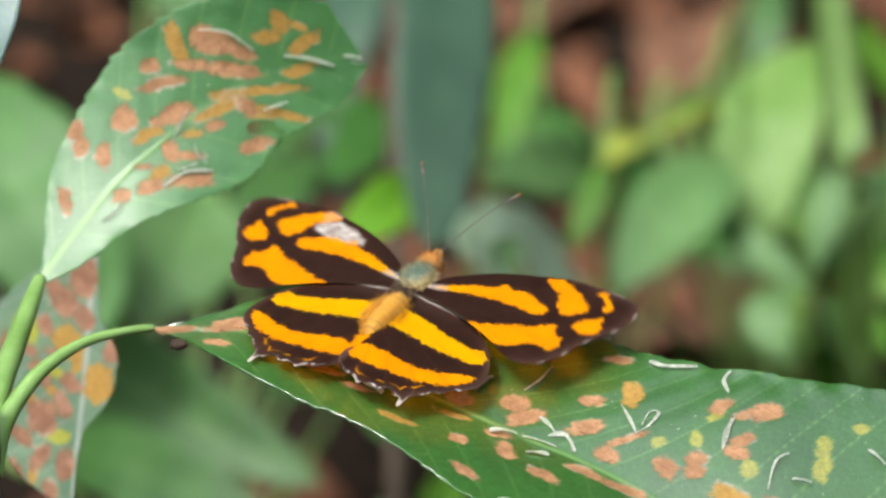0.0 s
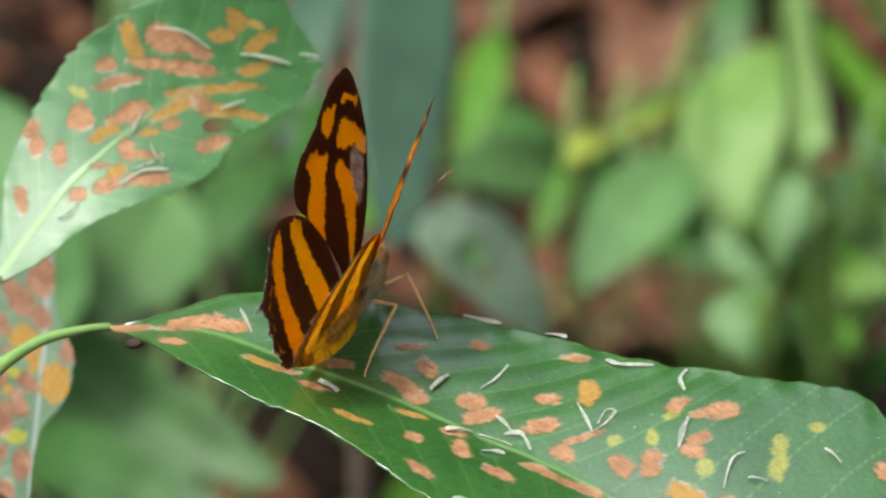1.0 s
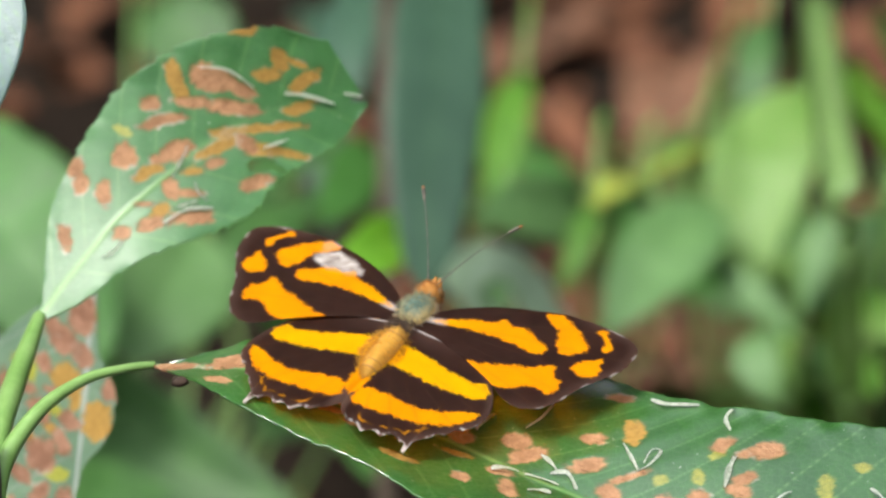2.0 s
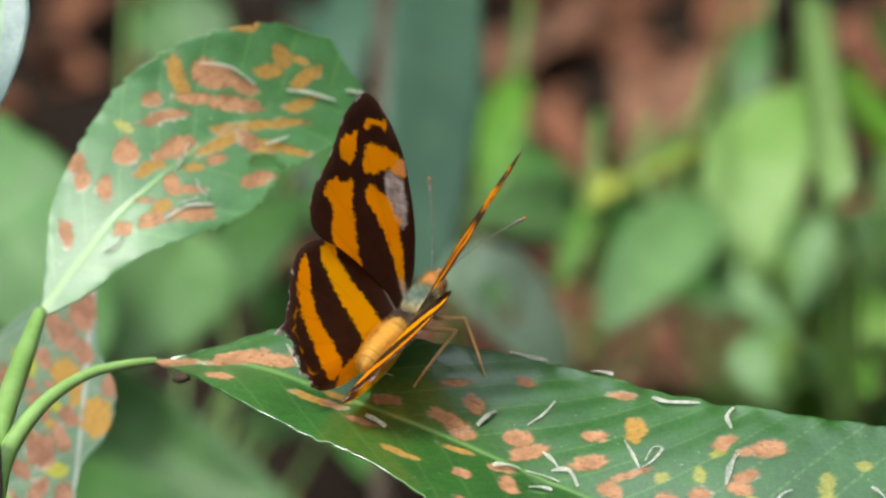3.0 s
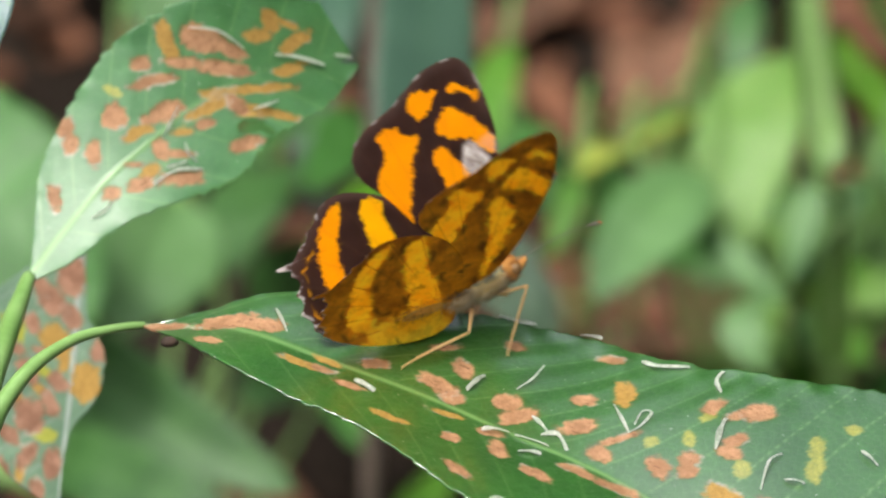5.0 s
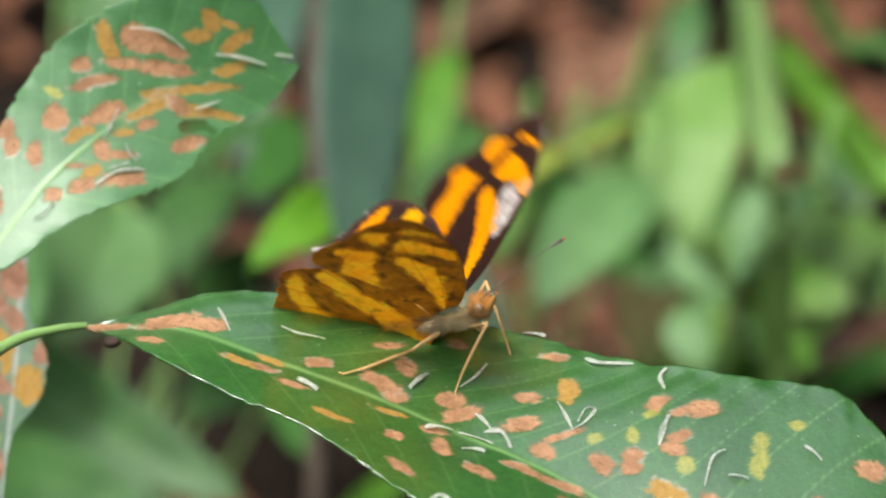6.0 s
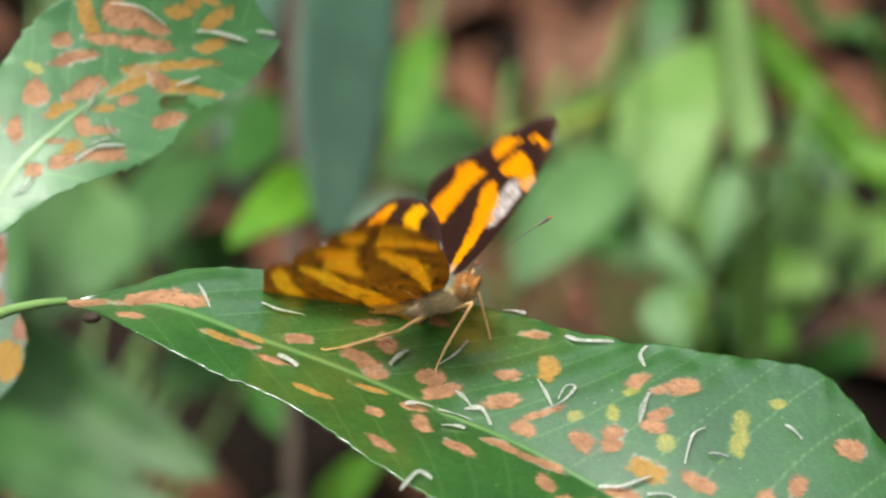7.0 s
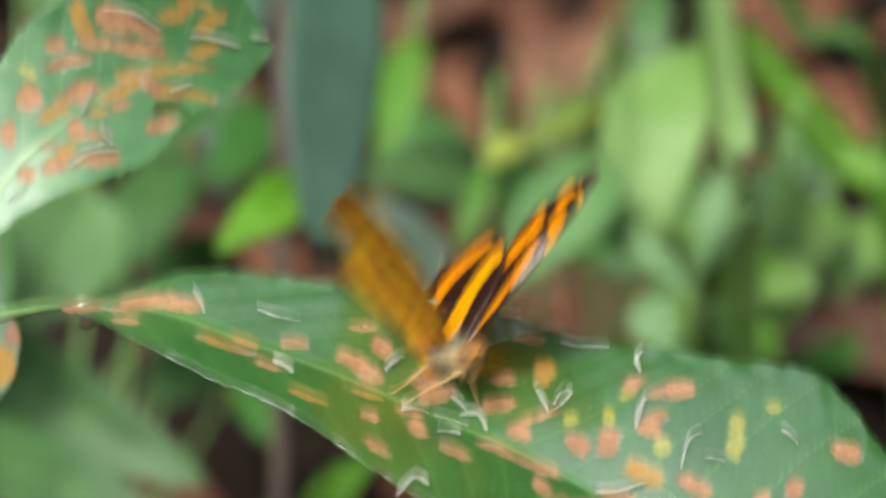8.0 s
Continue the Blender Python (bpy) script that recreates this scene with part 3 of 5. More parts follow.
OCHRE_HIGH = [(33.1, 15.9, 1.88, 1.06, 68), (32.6, 13.4, 1.28, 0.99, 77), (45.9, 9.2, 1.51, 1.01, 83), (47.5, 7.8, 1.66, 0.39, 123), (43.6, 8.6, 1.85, 0.91, 156), (47.4, 5.1, 2.32, 0.9, 177), (44.6, 2.6, 2.16, 0.77, 161), (23.1, 7.2, 1.97, 0.82, 170), (33.2, 4.5, 3.67, 0.76, 173), (33.8, 5.9, 1.5, 0.69, 145), (38.9, 3.3, 4.72, 0.58, 150), (39.3, -0.6, 3.39, 0.54, 133), (27.9, 3.9, 1.35, 0.53, 150), (21.2, 2, 1.36, 0.9, 5), (37.2, 0.4, 1.89, 0.38, 145)]
OCHRE_HIGH += [(43.9, 15.2, 1.91, 0.69, 146)]
YELLOW_HIGH = [(23.4, 13.9, 1.34, 0.57, 110)]
SCARS_BROWN = [(4.7, -1.0, 2.9, 1.9, 0), (8.6, -3.5, 2.6, 1.7, 40), (10.7, -0.7, 1.9, 1.3, 20), (15.7, 3.5, 1.6, 1.1, 0), (20.8, -1.6, 1.7, 1.0, 40), (19.8, -5.8, 1.9, 1.3, 20), (26.2, -5.0, 2.4, 1.9, 0), (24.2, -2.3, 2.0, 0.9, 30), (32.6, -1.4, 2.3, 1.1, 0), (32.0, -4.9, 1.9, 1.0, -30)]
SCARS_BROWN += [(29.2, -7.6, 1.9, 1.0, 60), (24.6, -9.6, 1.7, 1.0, 0), (16.6, -4.2, 1.4, 0.6, 70), (35.0, -7.8, 2.1, 0.9, 20), (37.0, -3.2, 1.8, 1.0, 0), (16.2, -10.7, 1.7, 1.0, 0), (16.6, -7.6, 1.4, 0.7, 60), (12.6, -5.7, 1.6, 0.9, 20), (6.2, -5.2, 2.0, 1.0, 50)]
OCHRE_BROWN = [(14.7, -2.4, 2.4, 1.9, 40), (20.3, 2.2, 2.9, 1.9, 0), (23.7, -7.0, 1.3, 0.7, 40), (17.9, -1.0, 1.4, 0.7, 0), (22.1, -4.1, 1.1, 0.6, 50), (34.7, -5.6, 1.6, 0.6, 0)]
YELLOW_BROWN = [(28.6, -2.7, 1.0, 1.7, 0), (19.5, -3.9, 0.7, 1.0, 0), (13.6, -8.4, 2.2, 1.6, 20)]
CURLS_LOW = [[(60.3, 21.1), (62.8, 20.4), (66.6, 22.2)], [(70.8, 23.1), (70.9, 20.8), (72.3, 19.1)], [(75.1, 14.9), (75.6, 12.1), (76.3, 9.4)], [(61, 12), (63.1, 9.9), (65.2, 7.9)], [(65.2, 7.9), (66.1, 9.5), (66.3, 12), (65.1, 11.9), (65.2, 9.5)], [(55.4, 3.2), (57.4, 3.9), (59.6, 2.1)], [(48.8, 0.1), (51.8, 1.8)], [(52.6, 1.7), (57.3, 1.8)], [(54.8, -1.7), (57.4, -0.4)], [(49.6, 15.6), (49.6, 12), (48.7, 9.7)], [(52.7, 5.9), (55.9, 4.1)], [(91.5, 19.1), (94.2, 18.3)]]
CURLS_LOW += [[(85.8, 9.2), (88.1, 10.1)], [(50.7, 23.1), (53.6, 23.7)], [(40, 21.4), (42.5, 21.6), (45, 22.4)], [(23.9, 8.5), (26.6, 8), (29.8, 9.3)], [(15.2, 7.6), (18.8, 4.3)], [(43.2, 6.6), (44.1, 10.2)], [(30.8, 0.4), (34.2, -0.7)], [(58.6, -19.7), (58.3, -14.8), (60.2, -14.7)], [(76.2, -1.6), (78.8, -0.6), (81.4, 2.7)], [(81.9, 0.1), (84.4, 1.2), (86.2, 0.7)], [(84, 6.3), (83.1, 10.3), (83.8, 12.8)], [(43.5, 6.4), (44, 10)]]
CURLS_LOW += [[(30.9, -0.2), (34.2, -1)]]
CURLS_HIGH = [[(44, 5.3), (46.5, 3.2), (48.9, 0.4)], [(29.2, 7), (26.9, 5.7), (25.2, 4.9)], [(27.1, 2.5), (26.6, 1.2), (26.9, -0.5)], [(27, -1.7), (24, 0.2), (20.3, 0.4)], [(50.7, 0.8), (52.6, -0.9)], [(25.9, 0.3), (23.1, 1.2)], [(14.5, 1.7), (13, 1.2), (11.1, 1.4)], [(37.5, 1), (40.9, 0.1)], [(36.4, 14.6), (39.3, 12), (40.9, 8.2)]]
LOW = LeafBlade(130, [0, 1.9, 2.4, 2.9, 1.9, 0.5, -1.8, -2.1, -2, -3, -3], [0, 8.6, 14.2, 18.3, 21.4, 22.8, 27.4, 33, 27, 17, 0],
                [0, 7.8, 11.4, 13.2, 16.8, 20, 21, 20, 17, 11, 0], [0, 2.6, 2, 1, 0.3, 0, -1, -3.5, -7, -11, -16], 0.2, 0.04, cup=(0, 0, 0, 0, 0.02, 0.14, 0.26, 0.3, 0.28, 0.2, 0.12))
HIGH = LeafBlade(52.7, [0, 1.6, 3.1, 4.49, 5.13, 5.56, 5.88, 5.56, 4.28, 2.35, 0], [0.32, 4.28, 8.44, 10.26, 11.97, 13.04, 12.93, 12.83, 12.18, 11.2, 8.0],
                 [0.86, 3.42, 4.81, 6.73, 8.66, 10.26, 11.12, 9.19, 8.44, 6.4, 2.4], [0, 0.3, 0.6, 0.8, 1, 1, 1, 0.9, 0.6, 0.2, 0], 0.06, 0.03, tooth=4.0, twist=(-0.4, -0.38, -0.3, -0.12, 0.06, 0.18, 0.28, 0.3))
BROWNED = LeafBlade(39, [0, 0, 0.2, 0.2, 0, 0], [0.6, 0.9, 1.1, 2.2, 4.2, 4.3, 3.2, 0.5, 0.2, 0.2, 0.2], [2, 7, 11, 13, 14, 14, 13, 12, 10, 7, 1], [0, 0.3, 0.6, 0.6, 0.3, 0], 0.1, 0.1, tooth=4.0)
LOW_POSE = leaf_frame((-37.2, 10.2, -15.8), (0.8784, -0.4706, -0.083), (0.4778, 0.8651, 0.1525))
HIGH_POSE = leaf_frame((-53.1, 30.9, -18.8), (0.7941, 0.4227, 0.4367), (-0.5898, 0.3628, 0.7215))


def rod(name, points, radii, material, parent, label="", n=10):
    bm = bmesh.new()
    tube(bm, [p * MM for p in smooth_path(points, 8)], [r * MM for r in radii], n)
    return part(name, bm, material, parent, label, Matrix.Identity(4))


def eaten_shrub():
    root = (-62, 60, -262)
    shrub = empty("shrub", Matrix.Translation(Vector(root) * MM), "green shrub with serrated leaves full of brown eaten scars", "shrub")
    rod("stem", [(-56.4, -9.2, -15.7), (-56, -12.8, -24.9), (-57, -14.5, -40.8), (-58.7, -3.3, -84.9), (-62, 60, -262)], [1.0, 1.2, 1.5, 1.9], STEM_BROWN, shrub, "brown woody stem")
    rod("petiole", [(-56, -12.8, -24.9), (-55.1, -8.5, -21.2), (-53.3, -4.8, -18.7), (-50, 0, -16.4), (-45.4, 5.3, -15.5), (-40.5, 8.5, -15.5), (-36.9, 10.2, -15.8)], [1.35, 1.25, 1.05, 0.8, 0.6, 0.46], STEM_GREEN, shrub, "arched green leaf stalk")
    rod("petiole", [(-56.6, -10.9, -21.2), (-55.8, -0.8, -19.2), (-55.1, 10.3, -19.5), (-54.2, 21.5, -19.7), (-53, 30.9, -18.8)], [1.4, 1.55, 1.55, 1.35, 0.9], STEM_GREEN, shrub, "upright green leaf stalk")
    low = LOW.build("leaf", LOW_LEAF, shrub, LOW_POSE, "glossy dark green leaf with brown scars and white curls", SCARS_LOW, OCHRE_LOW, YELLOW_LOW, nu=380, nv=170, seed=1.3, spacing=7.5, quilt=0.03, waves=0.3, slant=(1.2, 1.2, 1.15, 0.8, 0.05, 0.0, 0.0), teeth=(0.012, 0.03), pale_from=0.22)
    for k, path in enumerate(CURLS_LOW):
        skin_curl(low, LOW, path, k)
    high = HIGH.build("leaf", HIGH_LEAF, shrub, HIGH_POSE, "bluish-green leaf with brown scars, a hole and white curls", SCARS_HIGH, OCHRE_HIGH, YELLOW_HIGH,
                      holes=[(35.8, -0.7, 1.9, 0.75, 160), (37.6, -2.5, 0.9, 0.4, 120), (52.4, -1.2, 1.5, 0.3, 150), (45.0, -4.9, 0.9, 0.4, 150), (29.6, -6.2, 0.5, 0.4, 0)],
                      nu=300, nv=150, seed=2.1, spacing=6.5, quilt=0.07, waves=0.2, teeth=(0.045, 0.05), rib_end=0.25)
    for k, path in enumerate(CURLS_HIGH):
        skin_curl(high, HIGH, path, 40 + k, 0.13, 0.24)
    # a leaf that hangs behind the stalks, mostly browned
    base, tip = Vector((-47.9, 60.0, -28.0)), Vector((-49.9, 30.0, -52.5))
    along = (tip - base).normalized()
    face = Vector((0.1, -0.85, 0.45))
    across = face.cross(along)
    BROWNED.build("leaf", BROWN_LEAF, shrub, leaf_frame(base, along, across), "hanging leaf almost wholly browned by feeding", SCARS_BROWN, OCHRE_BROWN, YELLOW_BROWN, nu=170, nv=110, seed=3.3, spacing=6.0, quilt=0.05, teeth=(0.1, 0.04))
    simple_leaf(shrub, G4, (-55.1, 12.0, 39.9), (-56.7, -2.0, 21.3), 7, label="narrow pale bluish leaf")
    # a dry bud scale under the leaf's base
    bm = bmesh.new()
    blob(bm, (0, 0, 0), (1.1 * MM, 0.8 * MM, 0.7 * MM), 14, 0.3)
    part("bud", bm, BUD, shrub, "small dark dry bud", Matrix.Translation(LOW_POSE @ Vector((6.3 * MM, -3.6 * MM, 1.8 * MM))))


eaten_shrub()


# ---- the butterfly ----
HINGE_X, HINGE_Z = 1.2, 1.2
FORE = [(1.2, 1.6), (3.7, 4.6), (6.8, 6.9), (10, 8.6), (13.5, 10), (17, 11.1), (20.8, 11.5), (24.5, 11.4), (26.9, 10.7), (28.0, 9.6), (28.2, 7.6), (27.7, 4.8),
        (26.4, 2.2), (25.1, -0.2), (24.2, -2.6), (23.5, -4.6), (21.8, -6.8), (19.6, -7.5), (17.2, -6.8), (14.5, -5), (10, -2.8), (5, -1.0), (1.2, -0.3)]
HIND = [(0.9, -0.6), (4, -0.8), (7.5, -1.0), (10.8, -2.2), (13.9, -4.2), (16, -7), (17.1, -10), (17.0, -12.4), (16, -14.2), (13.8, -16.8), (12.0, -18.5),
        (11.25, -19.7), (11.2, -21.5), (10.75, -21.7), (10.35, -20.5), (9.0, -20.3), (7, -20.7), (4.8, -21.0), (3, -20.6), (1.2, -19.1), (-0.2, -16.7), (-1.4, -13.5), (-2.3, -9.5), (-2.4, -5.5), (-1.1, -2.2)]
STREAK = [(2.2, 1.6), (4, 2.5), (7, 4.2), (10, 5.3), (10.9, 6.3), (12.3, 5.6), (13.7, 6.1), (15.5, 5.3), (17.7, 4.2), (17.9, 3.1), (17, 2.3), (15.5, 2.5), (13, 2.7), (10.7, 2.8), (6.8, 2.2)]
LOWER = [(10, -3.2), (12.5, -2.4), (15.2, -1.1), (17.8, 0.0), (19, 0.9), (20.5, 1.6), (20.9, 0.1), (22.4, -0.8), (22.5, -2.5), (21.7, -3.4), (20.1, -3.0), (18.8, -3.6), (17.2, -5.0), (14.8, -5.6), (12.5, -4.7)]
PATCH = [(14.8, 9.7), (15.7, 10.6), (17.2, 10.5), (18.6, 9.8), (20.2, 8.9), (22.1, 7.2), (22.4, 6.3), (21.5, 4.9), (20.3, 4.1), (19.3, 4.6), (18.4, 6), (17.8, 7.7), (16.2, 8.7)]
SPOT = [(22.1, 2.8), (23.1, 4.5), (24.2, 5.4), (24.8, 5.9), (25.2, 4.6), (25.8, 3.2), (24.8, 1.8), (23.2, 1.9)]
TIP = [(21.8, 10.5), (22.8, 10.9), (24.1, 9.4), (25.0, 8.2), (24.8, 7.3), (24.0, 7.5), (23.6, 8.9), (22.6, 9.8)]
DISC = [(-0.3, -3.8), (3.5, -4.2), (7.8, -5.3), (9.8, -5.8), (12.5, -6.1), (14.3, -5.9), (15.5, -7.2), (14.8, -8.6), (13.2, -8.9), (10, -9.1), (6.2, -8.7), (2.8, -8.2), (-0.3, -8.0)]
OUTER = [(0.9, -13.5), (5.1, -13.5), (8.4, -13.8), (11.9, -12.9), (15.0, -11.2), (16.2, -11.6), (14.4, -14.1), (12.6, -15.2), (9.8, -16.3), (6.9, -16.5), (3.5, -16.8), (1.0, -16.3)]
INNER = [(-3.6, -4), (0.2, -4.5), (1.4, -8), (1.0, -11), (0.9, -13), (0.2, -14.5), (-3.6, -14.5)]
SCUFF = [(17.4, 7.0), (16.9, 8.6), (15.0, 9.1), (13.0, 8.7), (11.4, 7.8), (9.6, 6.3), (11.6, 5.3), (13.2, 5.8), (14.5, 5.5), (16.0, 6.1)]
SCUFF_EDGE = [(14.6, 10.2), (16, 11.2), (17.6, 10.6), (17.4, 9.0), (16.2, 8.6)]


def closed_curve(points, steps=5):
    p = np.array(points, float)
    a, b, c, d = np.roll(p, 1, 0), p, np.roll(p, -1, 0), np.roll(p, -2, 0)
    f = np.linspace(0, 1, steps, endpoint=False)[None, :, None]
    a, b, c, d = (q[:, None, :] for q in (a, b, c, d))
    return (b + 0.5 * f * (c - a + f * (2 * a - 5 * b + 4 * c - d + f * (3 * (b - c) + d - a)))).reshape(-1, 2)


def inside(outline, x, y):
    """Signed distance to a closed outline, positive inside."""
    p = closed_curve(outline, 4)
    q = np.roll(p, -1, 0)
    best = np.full(x.shape, 1e9)
    odd = np.zeros(x.shape, bool)
    for (ax, ay), (bx, by) in zip(p, q):
        dx, dy = bx - ax, by - ay
        f = np.clip(((x - ax) * dx + (y - ay) * dy) / (dx * dx + dy * dy + 1e-9), 0, 1)
        best = np.minimum(best, np.hypot(x - ax - f * dx, y - ay - f * dy))
        if dy:
            odd ^= ((ay > y) != (by > y)) & (x < ax + (y - ay) * dx / dy)
    return np.where(odd, best, -best)


def wing(name, outline, bands, side, scuffed, butterfly, label):
    """A wing as two sheets of scales with a rim, hinged at its origin; side is 1 for its right, -1 for its left."""
    edge = closed_curve(outline, 12)
    nx, ny = 210, 130
    lo, hi = edge[:, 0].min() + 0.02, edge[:, 0].max() - 0.02
    s = np.linspace(0, 1, nx)
    xs = lo + (hi - lo) * (0.5 - 0.5 * np.cos(math.pi * (0.04 + 0.96 * s)) - 0.5 + 0.5 * math.cos(0.04 * math.pi)) / (0.5 + 0.5 * math.cos(0.04 * math.pi))
    xs = np.clip(xs, lo, hi)
    nxt = np.roll(edge, -1, 0)
    low, top = np.empty(nx), np.empty(nx)
    for i, x in enumerate(xs):
        cut = ((edge[:, 0] <= x) & (nxt[:, 0] > x)) | ((nxt[:, 0] <= x) & (edge[:, 0] > x))
        a, b = edge[cut], nxt[cut]
        ys = a[:, 1] + (x - a[:, 0]) / (b[:, 0] - a[:, 0]) * (b[:, 1] - a[:, 1])
        low[i], top[i] = ys.min(), ys.max()
    if "hind" in name:
        low = low + 0.85 * np.abs(np.sin(1.25 * xs + 0.4)) * np.clip((xs - 1) / 2, 0, 1) * np.clip((11.0 - xs) / 1.0, 0, 1)
        low = low + 0.6 * np.abs(np.sin(2.0 * xs)) * np.clip((xs - 12.2) / 0.8, 0, 1) * np.clip((16.5 - xs), 0, 1)
    else:
        low = low + 0.25 * np.abs(np.sin(1.7 * xs)) * np.clip((xs - 19) / 2, 0, 1) * np.clip((27.6 - xs), 0, 1)
    f = np.linspace(0, 1, ny)[None, :]
    x = xs[:, None] * np.ones((1, ny))
    y = low[:, None] + (top - low)[:, None] * f
    rim = inside(outline, x, y)
    hub = (0.0, 1.0) if "fore" in name else (0.0, -4.0)
    turn = np.arctan2(y - hub[1], x - hub[0])
    out = np.hypot(x - hub[0], y - hub[1])
    rays = np.abs((turn * (9 if "fore" in name else 7) / 1.6 + 0.3) % 1.0 - 0.5)
    vein = np.exp(-(rays * out / 1.1 / 0.55) ** 2) * np.clip((out - 6) / 6, 0, 1)
    vein_lines = np.exp(-(rays * out / 1.1 / 0.3) ** 2)
    band = np.full(x.shape, -9.0)
    for b in bands:
        band = np.maximum(band, inside(b, x, y))
    # the underside: the same bands as broken cells between dark veins, edged by brown blots
    cells = np.clip((band + 0.35 + 0.5 * wobble(x, y, 0.8, 6.0) + 0.4 * wobble(y, x, 2.2, 3.0) - 1.1 * np.exp(-(rays * out / 1.1 / 0.22) ** 2)) / 0.6, 0, 1)
    blot = np.exp(-((band + 0.85 + 0.4 * wobble(x, y, 1.6, 8.0)) / 0.42) ** 2) * np.clip(0.15 + 1.5 * wobble(y, x, 1.9, 1.0), 0, 1)
    blot = 0.85 * np.maximum(blot, np.clip((0.5 - np.abs(out - 6.2 - 0.6 * wobble(x, y, 1.0, 2.0))) / 0.3, 0, 1) * np.clip(wobble(x, y, 1.3, 9.0) * 2, 0, 1))
    band = np.clip((band + 0.24 * wobble(x, y, 0.55, 1.0) + 0.17 * wobble(x, y, 0.2, 4.0) + 0.12 * vein_lines) / 0.2 + 0.5, 0, 1)
    if "hind" in name:
        # a thin broken orange line along the outer margin
        broken = np.clip(0.4 + 1.3 * wobble(x, y, 1.5, 2.4), 0, 1) * np.clip((-y - 12.5) / 2, 0, 1) * np.clip((x - 1.5) / 1.5, 0, 1)
        band = np.maximum(band, 0.9 * np.exp(-((rim - 1.75 - 0.3 * wobble(x, y, 1.1, 0.7)) / 0.14) ** 2) * broken)
    outer = np.clip((x - 18) / 3, 0, 1) if "fore" in name else np.clip((-y - 11) / 4, 0, 1) * np.clip((x - 2) / 2, 0, 1)
    if "fore" in name:
        beads = np.clip(3.0 * np.sin(out * 0.1 + turn * 44) - 1.6, 0, 1)
        fringe = 0.45 * np.clip((0.3 + 0.1 * wobble(x, y, 0.3, 2.0) - rim) / 0.12, 0, 1) * outer * beads
    else:
        # white ticks in the hollows of the scalloped margin
        hem = y - low[:, None]
        ticks = np.clip(0.2 + 1.8 * wobble(x, y, 0.7, 5.0), 0, 1)
        fringe = 0.85 * np.clip((0.5 - np.minimum(hem, rim + 0.25)) / 0.2, 0, 1) * np.clip((x - 1.2) / 0.8, 0, 1) * np.clip((-y - 12) / 3, 0, 1) * ticks
    pale = fringe
    if "hind" in name:
        pale = np.maximum(pale, 0.9 * np.clip((-y - 20.2) / 0.6, 0, 1) * np.clip((x - 10.0) / 0.4, 0, 1))
    root = np.clip((3.6 - np.hypot(x - 1.5, (y - 1.6) * 1.6)) / 1.2, 0, 1) if "fore" in name else 0 * x
    pale = np.maximum(pale, 0.75 * root * np.clip(inside(STREAK, x, y) / 0.5 + 1, 0, 1))
    if scuffed:
        rub = np.clip(inside(SCUFF, x, y) / 0.5 + 0.5 + 0.5 * wobble(x, y, 0.6, 7.0), 0, 1)
        pale = np.maximum(pale, rub * np.clip(0.66 + 0.2 * wobble(x, y, 0.5, 3.0) + 0.35 * wobble(y, x, 1.3, 5.0), 0.25, 0.95))
        pale = np.maximum(pale, 0.5 * np.clip(inside(SCUFF_EDGE, x, y) / 0.6, 0, 1))
    bare = 0.5 * np.clip((1.6 - rim) / 1.4, 0, 1) * outer
    if "hind" in name:
        bare = np.maximum(bare, np.clip((y + 3.6) / 2.0, 0, 1) * 0.3)
        bare = np.maximum(bare, 0.5 * np.clip((1.3 - rim) / 0.9, 0, 1) * np.clip((x - 11) / 3, 0, 1))
        line = np.clip((y + 1.9 + 0.08 * (x - 5) ** 1.0) / 0.25, 0, 1) * np.clip((0.45 - rim) / 0.15, 0, 1) * np.clip((9 - x) / 2, 0, 1)
        pale = np.maximum(pale, 0.6 * line)
    if "hind" in name:
        bare = np.maximum(bare, np.clip((1.3 - x) / 1.0, 0, 1) * np.clip((-y - 13) / 2, 0, 1))
    tone = np.clip((11 - out) / 12, 0, 1) if "fore" in name else np.clip((y + 12.5) / 3, 0, 1)
    z = 0.03 * vein + 0.25 * np.sin(out / 27 * math.pi) + 0.05 * wobble(x, y, 3.0, 1.0)
    flat = np.clip((out - 1) / 3, 0, 1)
    z = z * flat
    if "hind" in name:
        # the inner margin wraps round the abdomen
        z = z - (0.115 * np.clip(2.7 - x, 0, 3.3) ** 2 + 0.55 * np.clip(-0.6 - x, 0, None)) * np.clip((-y - 0.8) / 2, 0, 1)
    thickness = 0.045
    sheets = []
    for k in (1, -1):
        sheets.append(np.stack([side * (x - HINGE_X), y, z + k * thickness * np.clip(rim / 0.3, 0.15, 1)], -1))
    n = nx * ny
    idx = np.arange(n).reshape(nx, ny)
    quad = np.stack([idx[:-1, :-1], idx[1:, :-1], idx[1:, 1:], idx[:-1, 1:]], -1).reshape(-1, 4)
    ring = np.concatenate([idx[:, 0], idx[-1, 1:], idx[-2::-1, -1], idx[0, -2:0:-1]])
    wall = np.stack([ring, np.roll(ring, -1), np.roll(ring, -1) + n, ring + n], -1)
    faces = np.concatenate([quad, quad[:, ::-1] + n, wall[:, ::-1]])
    if side < 0:
        faces = faces[:, ::-1]
    mesh = bpy.data.meshes.new(name)
    mesh.from_pydata((np.concatenate([q.reshape(-1, 3) for q in sheets]) * MM).tolist(), [], faces.tolist())
    mesh.update()
    for key, values in (("band", band), ("tone", tone), ("vein", vein), ("bare", bare), ("cells", cells), ("blot", blot)):
        set_attr(mesh, key, np.concatenate([values.ravel(), values.ravel()]))
    set_attr(mesh, "pale", np.concatenate([pale.ravel(), (fringe * 0.8).ravel()]))
    ob = part_mesh(name, mesh, (WING_TOP, WING_UNDER), butterfly, label)
    which = np.zeros(len(faces), np.int32)
